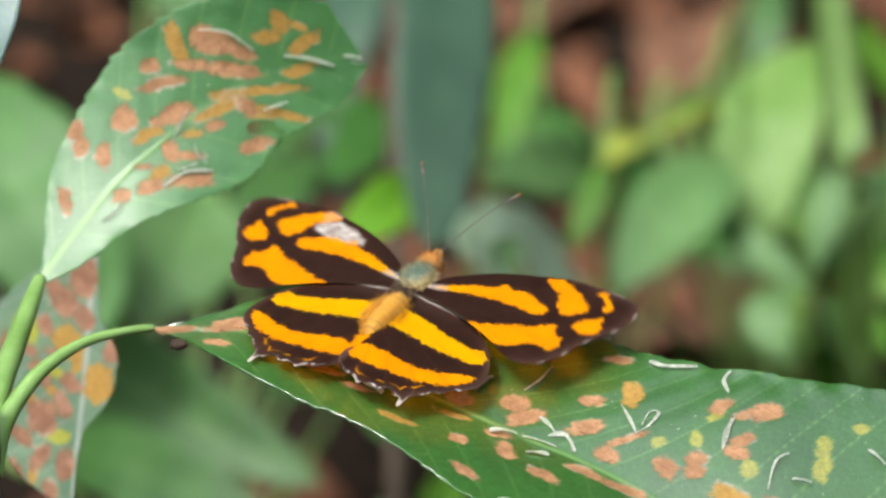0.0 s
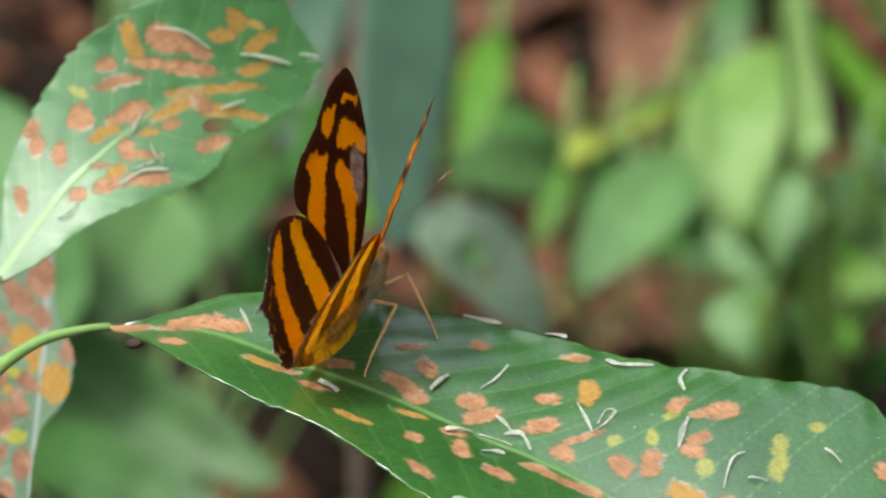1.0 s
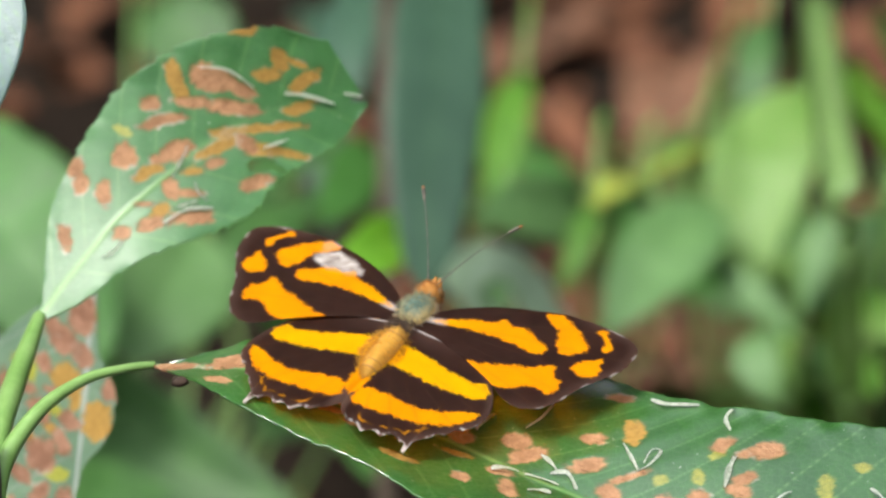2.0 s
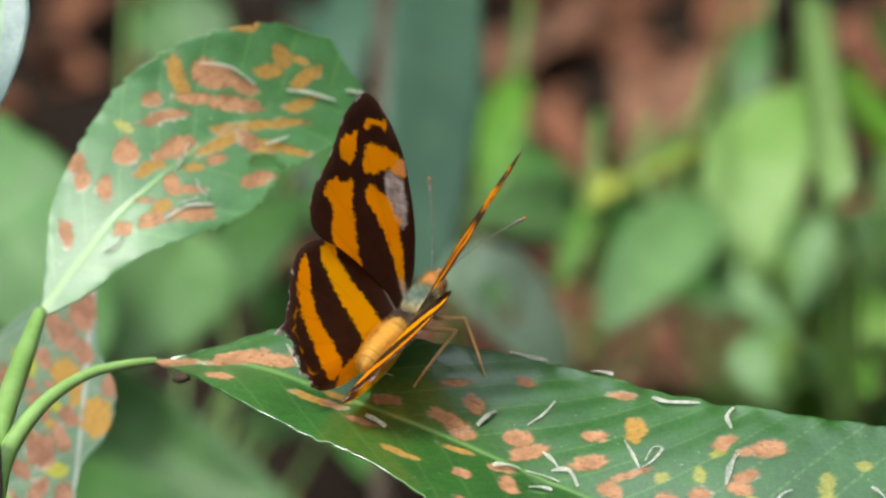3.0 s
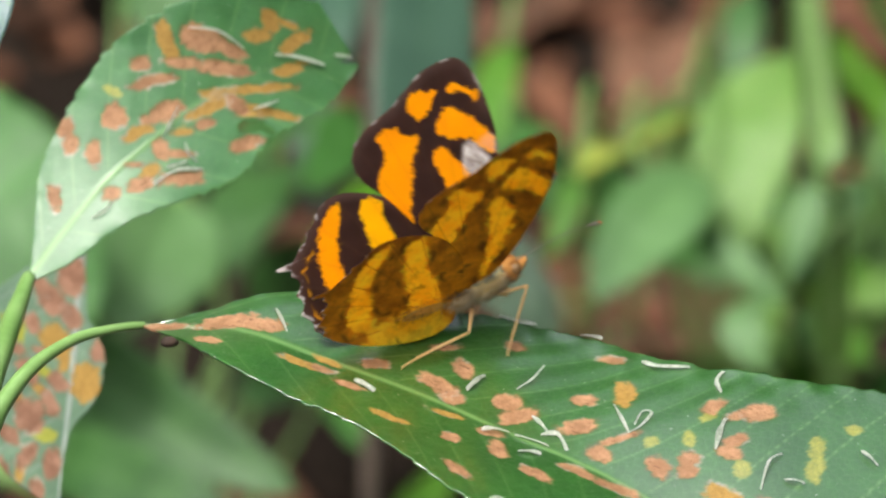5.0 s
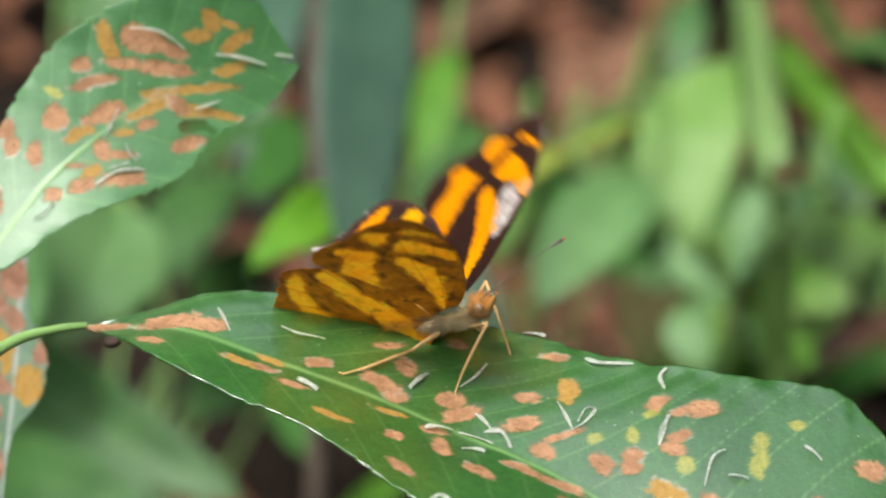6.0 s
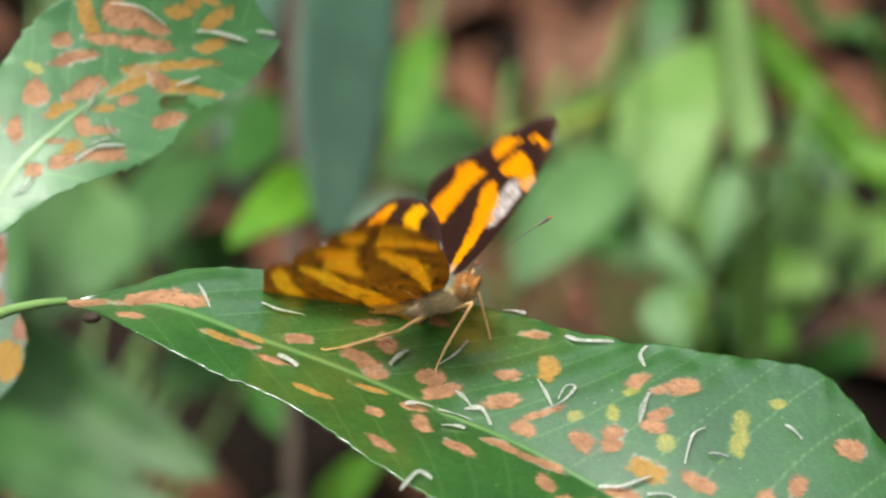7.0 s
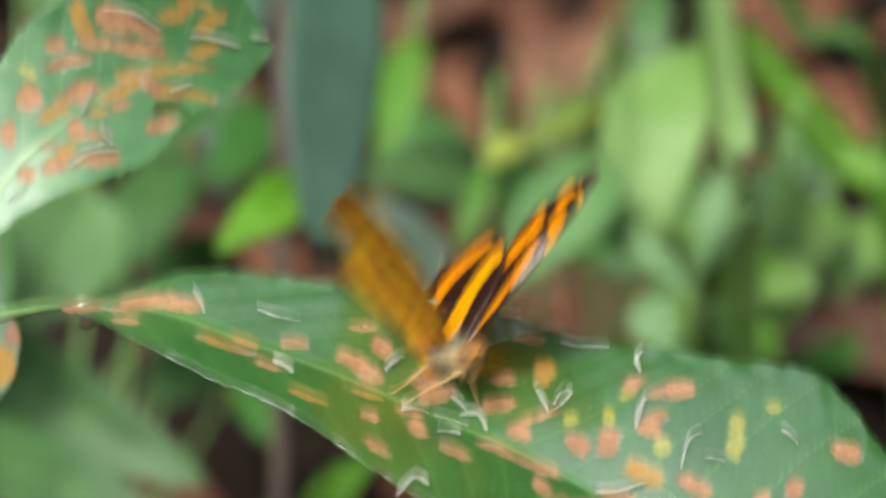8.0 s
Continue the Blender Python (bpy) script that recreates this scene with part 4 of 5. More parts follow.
    which[len(quad):2 * len(quad)] = 1
    mesh.polygons.foreach_set("material_index", which)
    ob.matrix_basis = Matrix.Translation((side * HINGE_X * MM, 0, HINGE_Z * MM))
    return ob


def hairs(bm, centre, radii, count, length, seed, low=-1.0, high=1.0):
    rng = random.Random(seed)
    for _ in range(count):
        d = Vector((rng.gauss(0, 1), rng.gauss(0, 1), rng.gauss(0, 1))).normalized()
        if d.z < low or d.z > high:
            continue
        p = Vector(c + r * x for c, r, x in zip(centre, radii, d)) * MM
        out = (d + Vector((0, -0.9, 0.15)) + 0.3 * Vector((rng.gauss(0, 1), rng.gauss(0, 1), rng.gauss(0, 1)))).normalized()
        side = out.cross(Vector((rng.gauss(0, 1), rng.gauss(0, 1), rng.gauss(0, 1)))).normalized() * 0.04 * MM
        tip = p + out * length * rng.uniform(0.6, 1.2) * MM
        a, b, c, e = bm.verts.new(p - side), bm.verts.new(p + side), bm.verts.new(tip), bm.verts.new(p + out.cross(side))
        for tri in ((a, b, c), (b, e, c), (e, a, c)):
            bm.faces.new(tri)


def build_butterfly():
    fly = empty("butterfly", Matrix.Identity(4), "orange and dark brown striped butterfly resting on a leaf", "butterfly")
    bm = bmesh.new()
    blob(bm, (0, 2.6 * MM, 0.7 * MM), (2.3 * MM, 3.2 * MM, 2.0 * MM), 24, 0.04)
    part("thorax", bm, THORAX, fly, "grey-green hairy thorax")
    bm = bmesh.new()
    blob(bm, (0, -1.6 * MM, 0.2 * MM), (1.75 * MM, 3.0 * MM, 1.65 * MM), 20, 0.05)
    part("waist", bm, WAIST, fly, "dark brown hairy waist")
    bm = bmesh.new()
    tube(bm, [Vector((0, y, z)) * MM for y, z in ((-1.2, 0.4), (-2.6, 0.6), (-4.2, 0.75), (-6, 0.8), (-7.8, 0.8), (-9.3, 0.75), (-10.5, 0.65), (-11.4, 0.5))],
         [r * MM for r in (1.2, 1.5, 1.65, 1.7, 1.62, 1.42, 1.05, 0.3)], 18)
    abdomen = part("abdomen", bm, ABDOMEN, fly, "tan orange tapering abdomen")
    for k in range(7):
        bm = bmesh.new()
        y = -3.4 - 1.12 * k
        r = (1.58, 1.67, 1.71, 1.7, 1.63, 1.5, 1.24)[k]
        tube(bm, [Vector((0, y + d, 0.76)) * MM for d in (0.14, 0.0, -0.14)], [(r - 0.03) * MM, r * MM, (r - 0.03) * MM], 16)
        part("segment_ring", bm, RING, abdomen, "brownish ring between segments")
    bm = bmesh.new()
    blob(bm, (0, 0, 0), (1.6 * MM, 1.45 * MM, 1.5 * MM), 20, 0.05)
    head = part("head", bm, HEAD, fly, "orange furry head")
    head.matrix_basis = Matrix.Translation((0, 6.3 * MM, 1.1 * MM))
    for s in (-1, 1):
        bm = bmesh.new()
        blob(bm, (s * 1.15 * MM, 0.4 * MM, 0.2 * MM), (0.6 * MM, 0.8 * MM, 0.85 * MM), 18)
        part("eye", bm, EYE_MAT, head, "dark brown compound eye")
        bm = bmesh.new()
        tube(bm, [Vector(p) * MM for p in ((s * 0.35, 0.8, -0.5), (s * 0.4, 1.5, -0.1), (s * 0.35, 2.1, 0.5), (s * 0.28, 2.4, 0.9))], [0.3 * MM, 0.42 * MM, 0.35 * MM, 0.08 * MM], 8)
        part("palp", bm, HEAD, head, "orange palp")
    feelers = []
    for s, tip in ((-1, (-5.9, 16.3, 8.8)), (1, (7.7, 16.3, 7.3))):
        a, b = Vector((s * 0.55, 7.0, 2.1)), Vector(tip)
        bend = Vector((0, 0.4, 0.6))
        pts = [a + (b - a) * f + bend * math.sin(math.pi * f) for f in (0, 0.2, 0.4, 0.6, 0.8, 1.0)]
        bm = bmesh.new()
        tube(bm, [p * MM for p in smooth_path(pts, 4)], [0.085 * MM, 0.065 * MM, 0.06 * MM, 0.07 * MM], 6)
        feeler = part("antenna", bm, FEELER, fly, "thin dark antenna")
        feelers.append((feeler, a))
        way = (pts[-1] - pts[-2]).normalized()
        bm = bmesh.new()
        tube(bm, [(b + way * d) * MM for d in (-1.7, -1.1, -0.4, 0.2)], [0.09 * MM, 0.19 * MM, 0.24 * MM, 0.2 * MM], 8)
        part("club", bm, FEELER, feeler, "dark antenna club")
        bm = bmesh.new()
        tube(bm, [(b + way * d) * MM for d in (0.18, 0.4, 0.6)], [0.2 * MM, 0.17 * MM, 0.05 * MM], 8)
        part("club_tip", bm, CLUB_TIP, feeler, "orange tip")
    bm = bmesh.new()
    hairs(bm, (0, 2.6, 0.7), (2.3, 3.2, 2.0), 1900, 0.9, 1, 0.4)
    tagged(part("fur", bm, HAIR, fly, "short grey-green fur"), kind="stuff")
    bm = bmesh.new()
    hairs(bm, (0, -1.6, 0.2), (2.2, 3.0, 1.7), 2200, 1.1, 5, 0.5)
    tagged(part("dark_fur", bm, DARK_HAIR, fly, "dark brown fur on the waist"), kind="stuff")
    bm = bmesh.new()
    hairs(bm, (0, 6.3, 1.1), (1.6, 1.45, 1.5), 700, 0.8, 3)
    tagged(part("head_fur", bm, HEAD, fly, "orange fur on the head"), kind="stuff")
    bm = bmesh.new()
    hairs(bm, (0, -6.6, 0.75), (1.65, 4.7, 1.65), 1500, 0.8, 2)
    hairs(bm, (0, -6.2, 0.7), (2.5, 4.6, 1.5), 2200, 1.0, 8, 0.1)
    tagged(part("ochre_fur", bm, OCHRE_HAIR, fly, "soft ochre fur on the abdomen"), kind="stuff")
    bm = bmesh.new()
    hairs(bm, (0, 2.6, 0.7), (2.3, 3.2, 2.0), 2600, 0.9, 9, -1.0, 0.3)
    hairs(bm, (0, -1.6, 0.2), (1.75, 3.0, 1.65), 2300, 1.0, 12, -1.0, 0.3)
    tagged(part("cream_fur", bm, CREAM_HAIR, fly, "pale cream fur on flanks and belly"), kind="stuff")
    fore = [STREAK, LOWER, PATCH, SPOT, TIP]
    hind = [DISC, OUTER, INNER]
    wings = {
        "fl": wing("forewing", FORE, fore, -1, True, fly, "dark brown forewing with orange bands and a pale rubbed patch"),
        "fr": wing("forewing", FORE, fore, 1, False, fly, "dark brown forewing with orange bands"),
        "hl": wing("hindwing", HIND, hind, -1, False, fly, "dark brown hindwing with two orange bands and a short tail"),
        "hr": wing("hindwing", HIND, hind, 1, False, fly, "dark brown hindwing with two orange bands and a short tail"),
    }
    for k in ("hl", "hr"):
        wings[k].data.transform(Matrix.Translation((0, 0, -0.12 * MM)))
    legs = {}
    for key, s, y in (("ml", -1, 2.4), ("mr", 1, 2.4), ("bl", -1, 0.2), ("br", 1, 0.2)):
        bm = bmesh.new()
        tube(bm, [Vector((0, 0.12 * math.sin(f * math.pi), f * FEMUR)) * MM for f in (0, 0.25, 0.5, 0.75, 1)], [0.34 * MM, 0.3 * MM, 0.24 * MM, 0.2 * MM], 8)
        femur = part("leg", bm, LEG_MAT, fly, "slender pale yellow-brown leg")
        femur.matrix_basis = Matrix.Translation(Vector((s * 1.0, y, -1.0)) * MM)
        bm = bmesh.new()
        tube(bm, [Vector((0, -0.1 * math.sin(f * math.pi), f * SHANK)) * MM for f in (0, 0.2, 0.5, 0.75)], [0.2 * MM, 0.2 * MM, 0.15 * MM], 8)
        tube(bm, [Vector((0, d, f * SHANK)) * MM for f, d in ((0.73, 0), (0.85, 0.1), (0.95, 0.25), (1.0, 0.75))], [0.13 * MM, 0.11 * MM, 0.1 * MM, 0.06 * MM], 6)
        for k in range(5):
            f = 0.2 + 0.12 * k
            tube(bm, [Vector((0, 0, f * SHANK)) * MM, Vector((0.05, 0.45, (f + 0.04) * SHANK)) * MM], [0.04 * MM, 0.012 * MM], 4)
        shank = part("shank", bm, LEG_MAT, femur, "thin pale shank with a clawed foot")
        shank.matrix_basis = Matrix.Translation((0, 0, FEMUR * MM))
        legs[key] = (femur, shank, Vector((s * 1.0, y, -1.0)), s)
    # folded forelegs and tongue base, below the head
    for s in (-1, 1):
        bm = bmesh.new()
        tube(bm, [Vector(p) * MM for p in ((s * 0.7, 4.6, -0.6), (s * 0.9, 5.6, -1.5), (s * 0.7, 4.8, -2.0), (s * 0.6, 4.2, -1.6))], [0.3 * MM, 0.26 * MM, 0.2 * MM, 0.1 * MM], 8)
        part("foreleg", bm, LEG_MAT, fly, "small folded brush foreleg")
    return fly, wings, legs, feelers


FEMUR, SHANK = 5.2, 10.0
FLY, WINGS, LEGS, FEELERS = build_butterfly()


# ---- plants behind ----
def plant(name, root, label, category, rows, woody=False):
    root = Vector(root)
    root.z = GROUND + float(ground_height(root.x, root.y))
    thing = empty(name, Matrix.Translation(root * MM), label, category, "plants on the forest floor")
    rng = random.Random(int(root.x * 7 + root.y))
    for material, base, tip, width, blunt in rows:
        base, tip = Vector(base), Vector(tip)
        face = (rng.uniform(-0.35, 0.35), -0.75, 0.66 + rng.uniform(-0.25, 0.25))
        if category == "herb":
            face = (face[0] - 0.1, -0.5, 0.9)
        pale = material is G12
        if pale:
            face = (-0.1, -0.45, 0.89)
        simple_leaf(thing, material, base, tip, width, face, hole=(0.6, 0.05, 4.5) if pale else None, droop=rng.uniform(0.03, 0.14), fold=rng.uniform(0.08, 0.25) * (0.2 if woody else 1), seed=rng.uniform(0, 9), widest=rng.uniform(0.4, 0.5), blunt=blunt, ribbed=0.06 if woody else 0.2)
        if not woody:
            back = (base - tip).normalized()
            mid = base + back * 12 + Vector((0, 14, 4))
            knee = root.lerp(base, 0.55) + Vector((rng.uniform(-14, 14), 26, 0))
            rod("stem", [root + Vector((rng.uniform(-4, 4), rng.uniform(-4, 4), -4)), knee, mid, base], [0.8, 0.7, 0.6, 0.5], STEM_GREEN, thing)
    return thing, root


def grass_blade(material, points, width):
    pts = smooth_path(points, 6)
    foot = pts[-1] + (pts[-1] - pts[-4]) * 1.5
    foot = Vector((foot.x + 6, foot.y + 30, GROUND + float(ground_height(foot.x + 6, foot.y + 30)) - 3))
    pts = smooth_path([*points, foot], 8)
    thing = empty("grass_blade", Matrix.Translation(foot * MM), "long pale green arching grass blade", "grass", "grass blades")
    bm = bmesh.new()
    rows = []
    n = len(pts)
    for i, p in enumerate(pts):
        way = (pts[min(i + 1, n - 1)] - pts[max(i - 1, 0)]).normalized()
        side = way.cross(Vector((0.1, -0.62, 0.78))).normalized()
        out = side.cross(way)
        w = width / 2 * (0.75 + 0.25 * min(1, (i + 4) / n * 1.6))
        rows.append([bm.verts.new((p + side * w * q + out * width * 0.14 * (abs(q) - 0.5)) * MM) for q in (-1, -0.5, 0, 0.5, 1)])
    for a, b in zip(rows, rows[1:]):
        for j in range(4):
            bm.faces.new((a[j], a[j + 1], b[j + 1], b[j]))
    bmesh.ops.solidify(bm, geom=bm.faces[:], thickness=0.4 * MM)
    part("blade", bm, material, thing, "", Matrix.Identity(4))
    bm = bmesh.new()
    tube(bm, [p * MM for p in pts[3:]], [0.15 * MM, 0.45 * MM, 0.6 * MM], 6)
    part("midrib", bm, STEM_GREEN, thing, "", Matrix.Identity(4))


def dead_leaf(material, base, tip, width):
    rng = random.Random(int(base[0] * 3 + tip[1]))
    b, t = (Vector((p[0], p[1], GROUND + float(ground_height(*p)) + h)) for p, h in ((base, 6), (tip, 9)))
    face = (rng.uniform(-0.3, 0.3), -0.45, 1.0)
    ob = simple_leaf(None, material, b, t, width, face, name="dead_leaf", droop=0.10, fold=0.35, seed=rng.uniform(0, 9), ripple=0.2, thick=0.5, blunt=0.55)
    tagged(ob, "curled dry brown dead leaf on the soil", "dead leaf", "dead leaves on the ground")
    long = (t - b).length
    rod_points = [Vector((x * long, 0.04 * long * math.sin(math.pi * x), 0.1 * long * 4 * x * (1 - x) + 0.4)) for x in (-0.12, 0.0, 0.25, 0.5, 0.75, 0.95)]
    bm = bmesh.new()
    tube(bm, [p * MM for p in rod_points], [1.0 * MM, 0.9 * MM, 0.6 * MM, 0.25 * MM], 6)
    part("midrib", bm, STEM_BROWN, ob, "dark dry midrib")


def litter():
    """Small scraps of dead leaves over the soil."""
    rng = random.Random(11)
    bm = bmesh.new()
    for k in range(2200):
        if k < 420:
            x, y = rng.uniform(-40, 380), rng.uniform(470, 1000)
        else:
            x, y = rng.gauss(120, 520), rng.gauss(620, 480)
        z = GROUND + float(ground_height(x, y)) + rng.uniform(0.5, 5)
        size = rng.uniform(5, 16)
        turn = Euler((rng.uniform(-0.5, 0.5), rng.uniform(-0.5, 0.5), rng.uniform(0, 6.3))).to_matrix()
        ring = []
        n = 9
        for k in range(n):
            a = 2 * math.pi * k / n
            r = size * rng.uniform(0.75, 1.05)
            p = Vector((r * math.cos(a), 0.5 * r * math.sin(a), 0.14 * size * math.cos(2 * a + 1)))
            ring.append(bm.verts.new((turn @ p + Vector((x, y, z))) * MM))
        mid = bm.verts.new((Vector((x, y, z - 0.08 * size))) * MM)
        for k in range(n):
            bm.faces.new((mid, ring[k], ring[(k + 1) % n]))
    ob = part("leaf_litter", bm, DEAD_RUST, None)
    tagged(ob, "scraps of dead brown leaves covering the soil", "leaf litter", kind="stuff")


def background():
    plant("shrub", (-9, 335, -260), "dark bluish-green long leaves hanging from a thin brown stem", "shrub", [
        (G3, (3, 317, -75), (-3, 247, -115), 19, 0.45),
        (G3, (-16, 453, -135), (-22, 388, -161), 14, 0.6),
        (G1, (-15, 375, -140), (-21, 340, -145), 12, 0.7),
        (G3, (-31, 497, -161), (-18, 441, -165), 13, 0.6),
        (G3, (-18, 442, -169), (-23, 414, -181), 9, 0.6),
    ], woody=True)
    plant("seedling", (5, 508, -260), "small seedling with bright yellow-green pointed leaves", "seedling", [
        (G2, (-4, 280, -116), (-20, 246, -117), 11, 0.8),
        (G7, (-22, 393, -150), (-36, 360, -150), 14, 0.75),
        (G8, (19, 411, -142), (12, 371, -158), 9, 0.6),
        (G1, (22, 440, -172), (29, 416, -178), 12, 0.7),
    ])
    plant("broadleaf_plant", (41, 478, -260), "low plant with a holed grey-green leaf and green leaves", "plant", [
        (G12, (27, 302, -155), (1, 291, -133), 24, 0.5),
        (G13, (32, 388, -161), (8, 359, -153), 15, 0.75),
        (G1, (49, 415, -177), (34, 382, -178), 13, 0.75),
        (G6, (41, 371, -148), (32, 351, -146), 7, 0.6),
        (G6, (57, 392, -149), (39, 370, -150), 2, 0.5),
        (G7, (11, 450, -200), (16, 425, -206), 17, 0.75),
    ])
    plant("broadleaf_plant", (72, 461, -260), "herb with broad light green oblong hanging leaves", "plant", [
        (G13, (54, 343, -140), (34, 304, -151), 18, 0.65),
        (G1, (64, 387, -164), (51, 353, -168), 17, 0.75),
        (G5, (76, 379, -131), (61, 335, -160), 21, 0.55),
        (G13, (58, 405, -180), (65, 385, -186), 14, 0.75),
        (G13, (85, 411, -177), (73, 383, -190), 16, 0.7),
        (G7, (71, 421, -133), (66, 393, -150), 9, 0.6),
        (G1, (55, 394, -148), (40, 371, -154), 5, 0.5),
        (G8, (31, 340, -141), (25, 325, -152), 6, 0.6),
    ])
    plant("herb", (88, 449, -260), "bushy green herb with many small pointed leaves", "herb", [
        (G5, (80, 383, -194), (66, 372, -171), 10.4, 0.75),
        (G8, (80, 373, -190), (92, 360, -168), 12, 0.7),
        (G5, (79, 364, -186), (65, 344, -184), 11.2, 0.6),
        (G8, (80, 365, -185), (91, 343, -182), 11.2, 0.7),
        (G5, (77, 392, -174), (72, 366, -184), 12, 0.65),
        (G5, (94, 395, -164), (85, 368, -178), 11.2, 0.7),
        (G5, (106, 400, -174), (94, 375, -185), 12, 0.7),
        (G8, (84, 375, -209), (78, 372, -194), 11.2, 0.7),
        (G5, (116, 407, -181), (107, 382, -189), 12.8, 0.7),
        (G8, (101, 394, -213), (112, 379, -195), 11.2, 0.7),
        (G1, (76, 432, -185), (84, 408, -187), 12, 0.7),
        (G5, (87, 358, -174), (99, 348, -170), 10.4, 0.7),
        (G7, (101, 453, -180), (109, 427, -187), 11.2, 0.7),
        (G5, (86, 361, -192), (97, 347, -172), 10.4, 0.7),
        (G1, (92, 374, -209), (111, 359, -190), 12, 0.7),
        (G5, (71, 368, -198), (89, 353, -180), 12, 0.7),
        (G5, (81, 373, -210), (93, 361, -187), 11.2, 0.7),
        (G13, (77, 322, -131), (72, 308, -148), 6, 0.6),
        (G13, (52, 332, -148), (72, 316, -157), 7, 0.6),
        (G5, (65, 318, -176), (70, 306, -151), 9.6, 0.7),
        (G13, (80, 316, -173), (74, 306, -153), 10, 0.7),
        (G13, (63, 318, -157), (67, 306, -167), 11, 0.75),
        (G13, (88, 330, -137), (81, 320, -141), 7, 0.7),
    ])
    plant("broadleaf_plant", (-55, 371, -260), "low plant with large soft green leaves over dark soil", "plant", [
        (G7, (-78, 329, -173), (-22, 273, -174), 20, 0.6),
        (G7, (-77, 292, -180), (-27, 241, -166), 15, 0.6),
        (G5, (-93, 343, -194), (-68, 318, -196), 18, 0.6),
        (G8, (-4, 312, -209), (9, 292, -182), 12, 0.7),
        (G1, (-19, 399, -215), (-8, 366, -214), 10, 0.6),
        (G13, (-49, 343, -147), (-58, 310, -161), 26, 0.6),
        (G1, (-92, 326, -117), (-65, 281, -149), 32, 0.5),
        (G7, (-31, 418, -173), (-37, 382, -181), 20, 0.7),
        (G5, (-53, 412, -177), (-44, 381, -175), 10, 0.5),
        (G7, (-32, 422, -213), (-22, 412, -187), 21, 0.7),
        (G7, (-60, 468, -147), (-45, 441, -162), 21, 0.7),
        (G7, (-16, 419, -219), (-1, 405, -202), 17, 0.7),
        (G7, (-23, 417, -217), (-37, 394, -218), 18, 0.7),
    ])

    grass_blade(G9, [(80, 411, -124), (76, 329, -114), (76, 294, -118), (80, 320, -146)], 8.5)
    grass_blade(G11, [(82, 368, -123), (92, 363, -133), (103, 357, -145), (115, 350, -158)], 10.0)
    grass_blade(G1, [(97, 446, -141), (104, 441, -152), (119, 436, -160)], 6.1)

    dead_leaf(DEAD_TAN, (71, 690), (55, 599), 25)
    dead_leaf(DEAD_RUST, (24, 668), (46, 611), 12)
    dead_leaf(DEAD_RUST, (86, 746), (78, 676), 18)
    dead_leaf(DEAD_TAN, (16, 690), (50, 706), 17)
    dead_leaf(DEAD_RUST, (46, 757), (28, 721), 15)
    dead_leaf(DEAD_RUST, (149, 729), (112, 669), 21)
    dead_leaf(DEAD_RUST, (37, 514), (84, 514), 38)
    dead_leaf(DEAD_RUST, (13, 496), (47, 518), 32)
    dead_leaf(DEAD_TAN, (39, 490), (84, 496), 27)
    dead_leaf(DEAD_RUST, (68, 508), (103, 496), 21)
    dead_leaf(DEAD_TAN, (114, 496), (136, 466), 21)
    dead_leaf(DEAD_RUST, (-88, 746), (-96, 704), 15)
    dead_leaf(DEAD_RUST, (150, 642), (117, 596), 20)

    litter()


background()


def dark_stem():
    root = Vector((-9, 345, GROUND))
    thing = empty("sapling", Matrix.Translation(root * MM), "thin grey-brown upright sapling stem", "sapling")
    rod("stem", [(-8, 348, -73), (-9, 339, -98), (-9, 315, -130), (-9, 296, -169), (-9, 302, -222), (-9, 420, GROUND - 5)], [1.6, 1.7, 1.8, 2.0], STEM_BROWN, thing)


dark_stem()


# ---- what moves ----
TILT = Matrix.Rotation(radians(10), 4, "X")


def stance(x, y, z, yaw, pitch, roll):
    """The butterfly's pose on the leaf: millimetres, and turns in the leaf's plane."""
    turn = TILT @ Matrix.Rotation(radians(yaw), 4, "Z") @ Matrix.Rotation(radians(pitch), 4, "X") @ Matrix.Rotation(radians(roll), 4, "Y")
    return Matrix.Translation(Vector((x, y, z)) * MM) @ turn


def flap(side, degrees, twist=0.0, sweep=0.0):
    """A wing's pose on the body, raised by so many degrees, twisted about its length and swept forward."""
    return Matrix.Translation((side * HINGE_X * MM, 0, HINGE_Z * MM)) @ Matrix.Rotation(radians(-side * degrees), 4, "Y") @ Matrix.Rotation(radians(twist), 4, "X") @ Matrix.Rotation(radians(side * sweep), 4, "Z")


def on_leaf(x, y):
    """The point of the leaf's face above the plan point (x, y), in millimetres."""
    inv = LOW_POSE.inverted()
    z = -17.0
    for _ in range(12):
        q = inv @ (Vector((x, y, z)) * MM) / MM
        z -= (q.z - float(LOW.height(q.x, q.y))) * 0.9
    return Vector((x, y, z + 0.25)) * MM


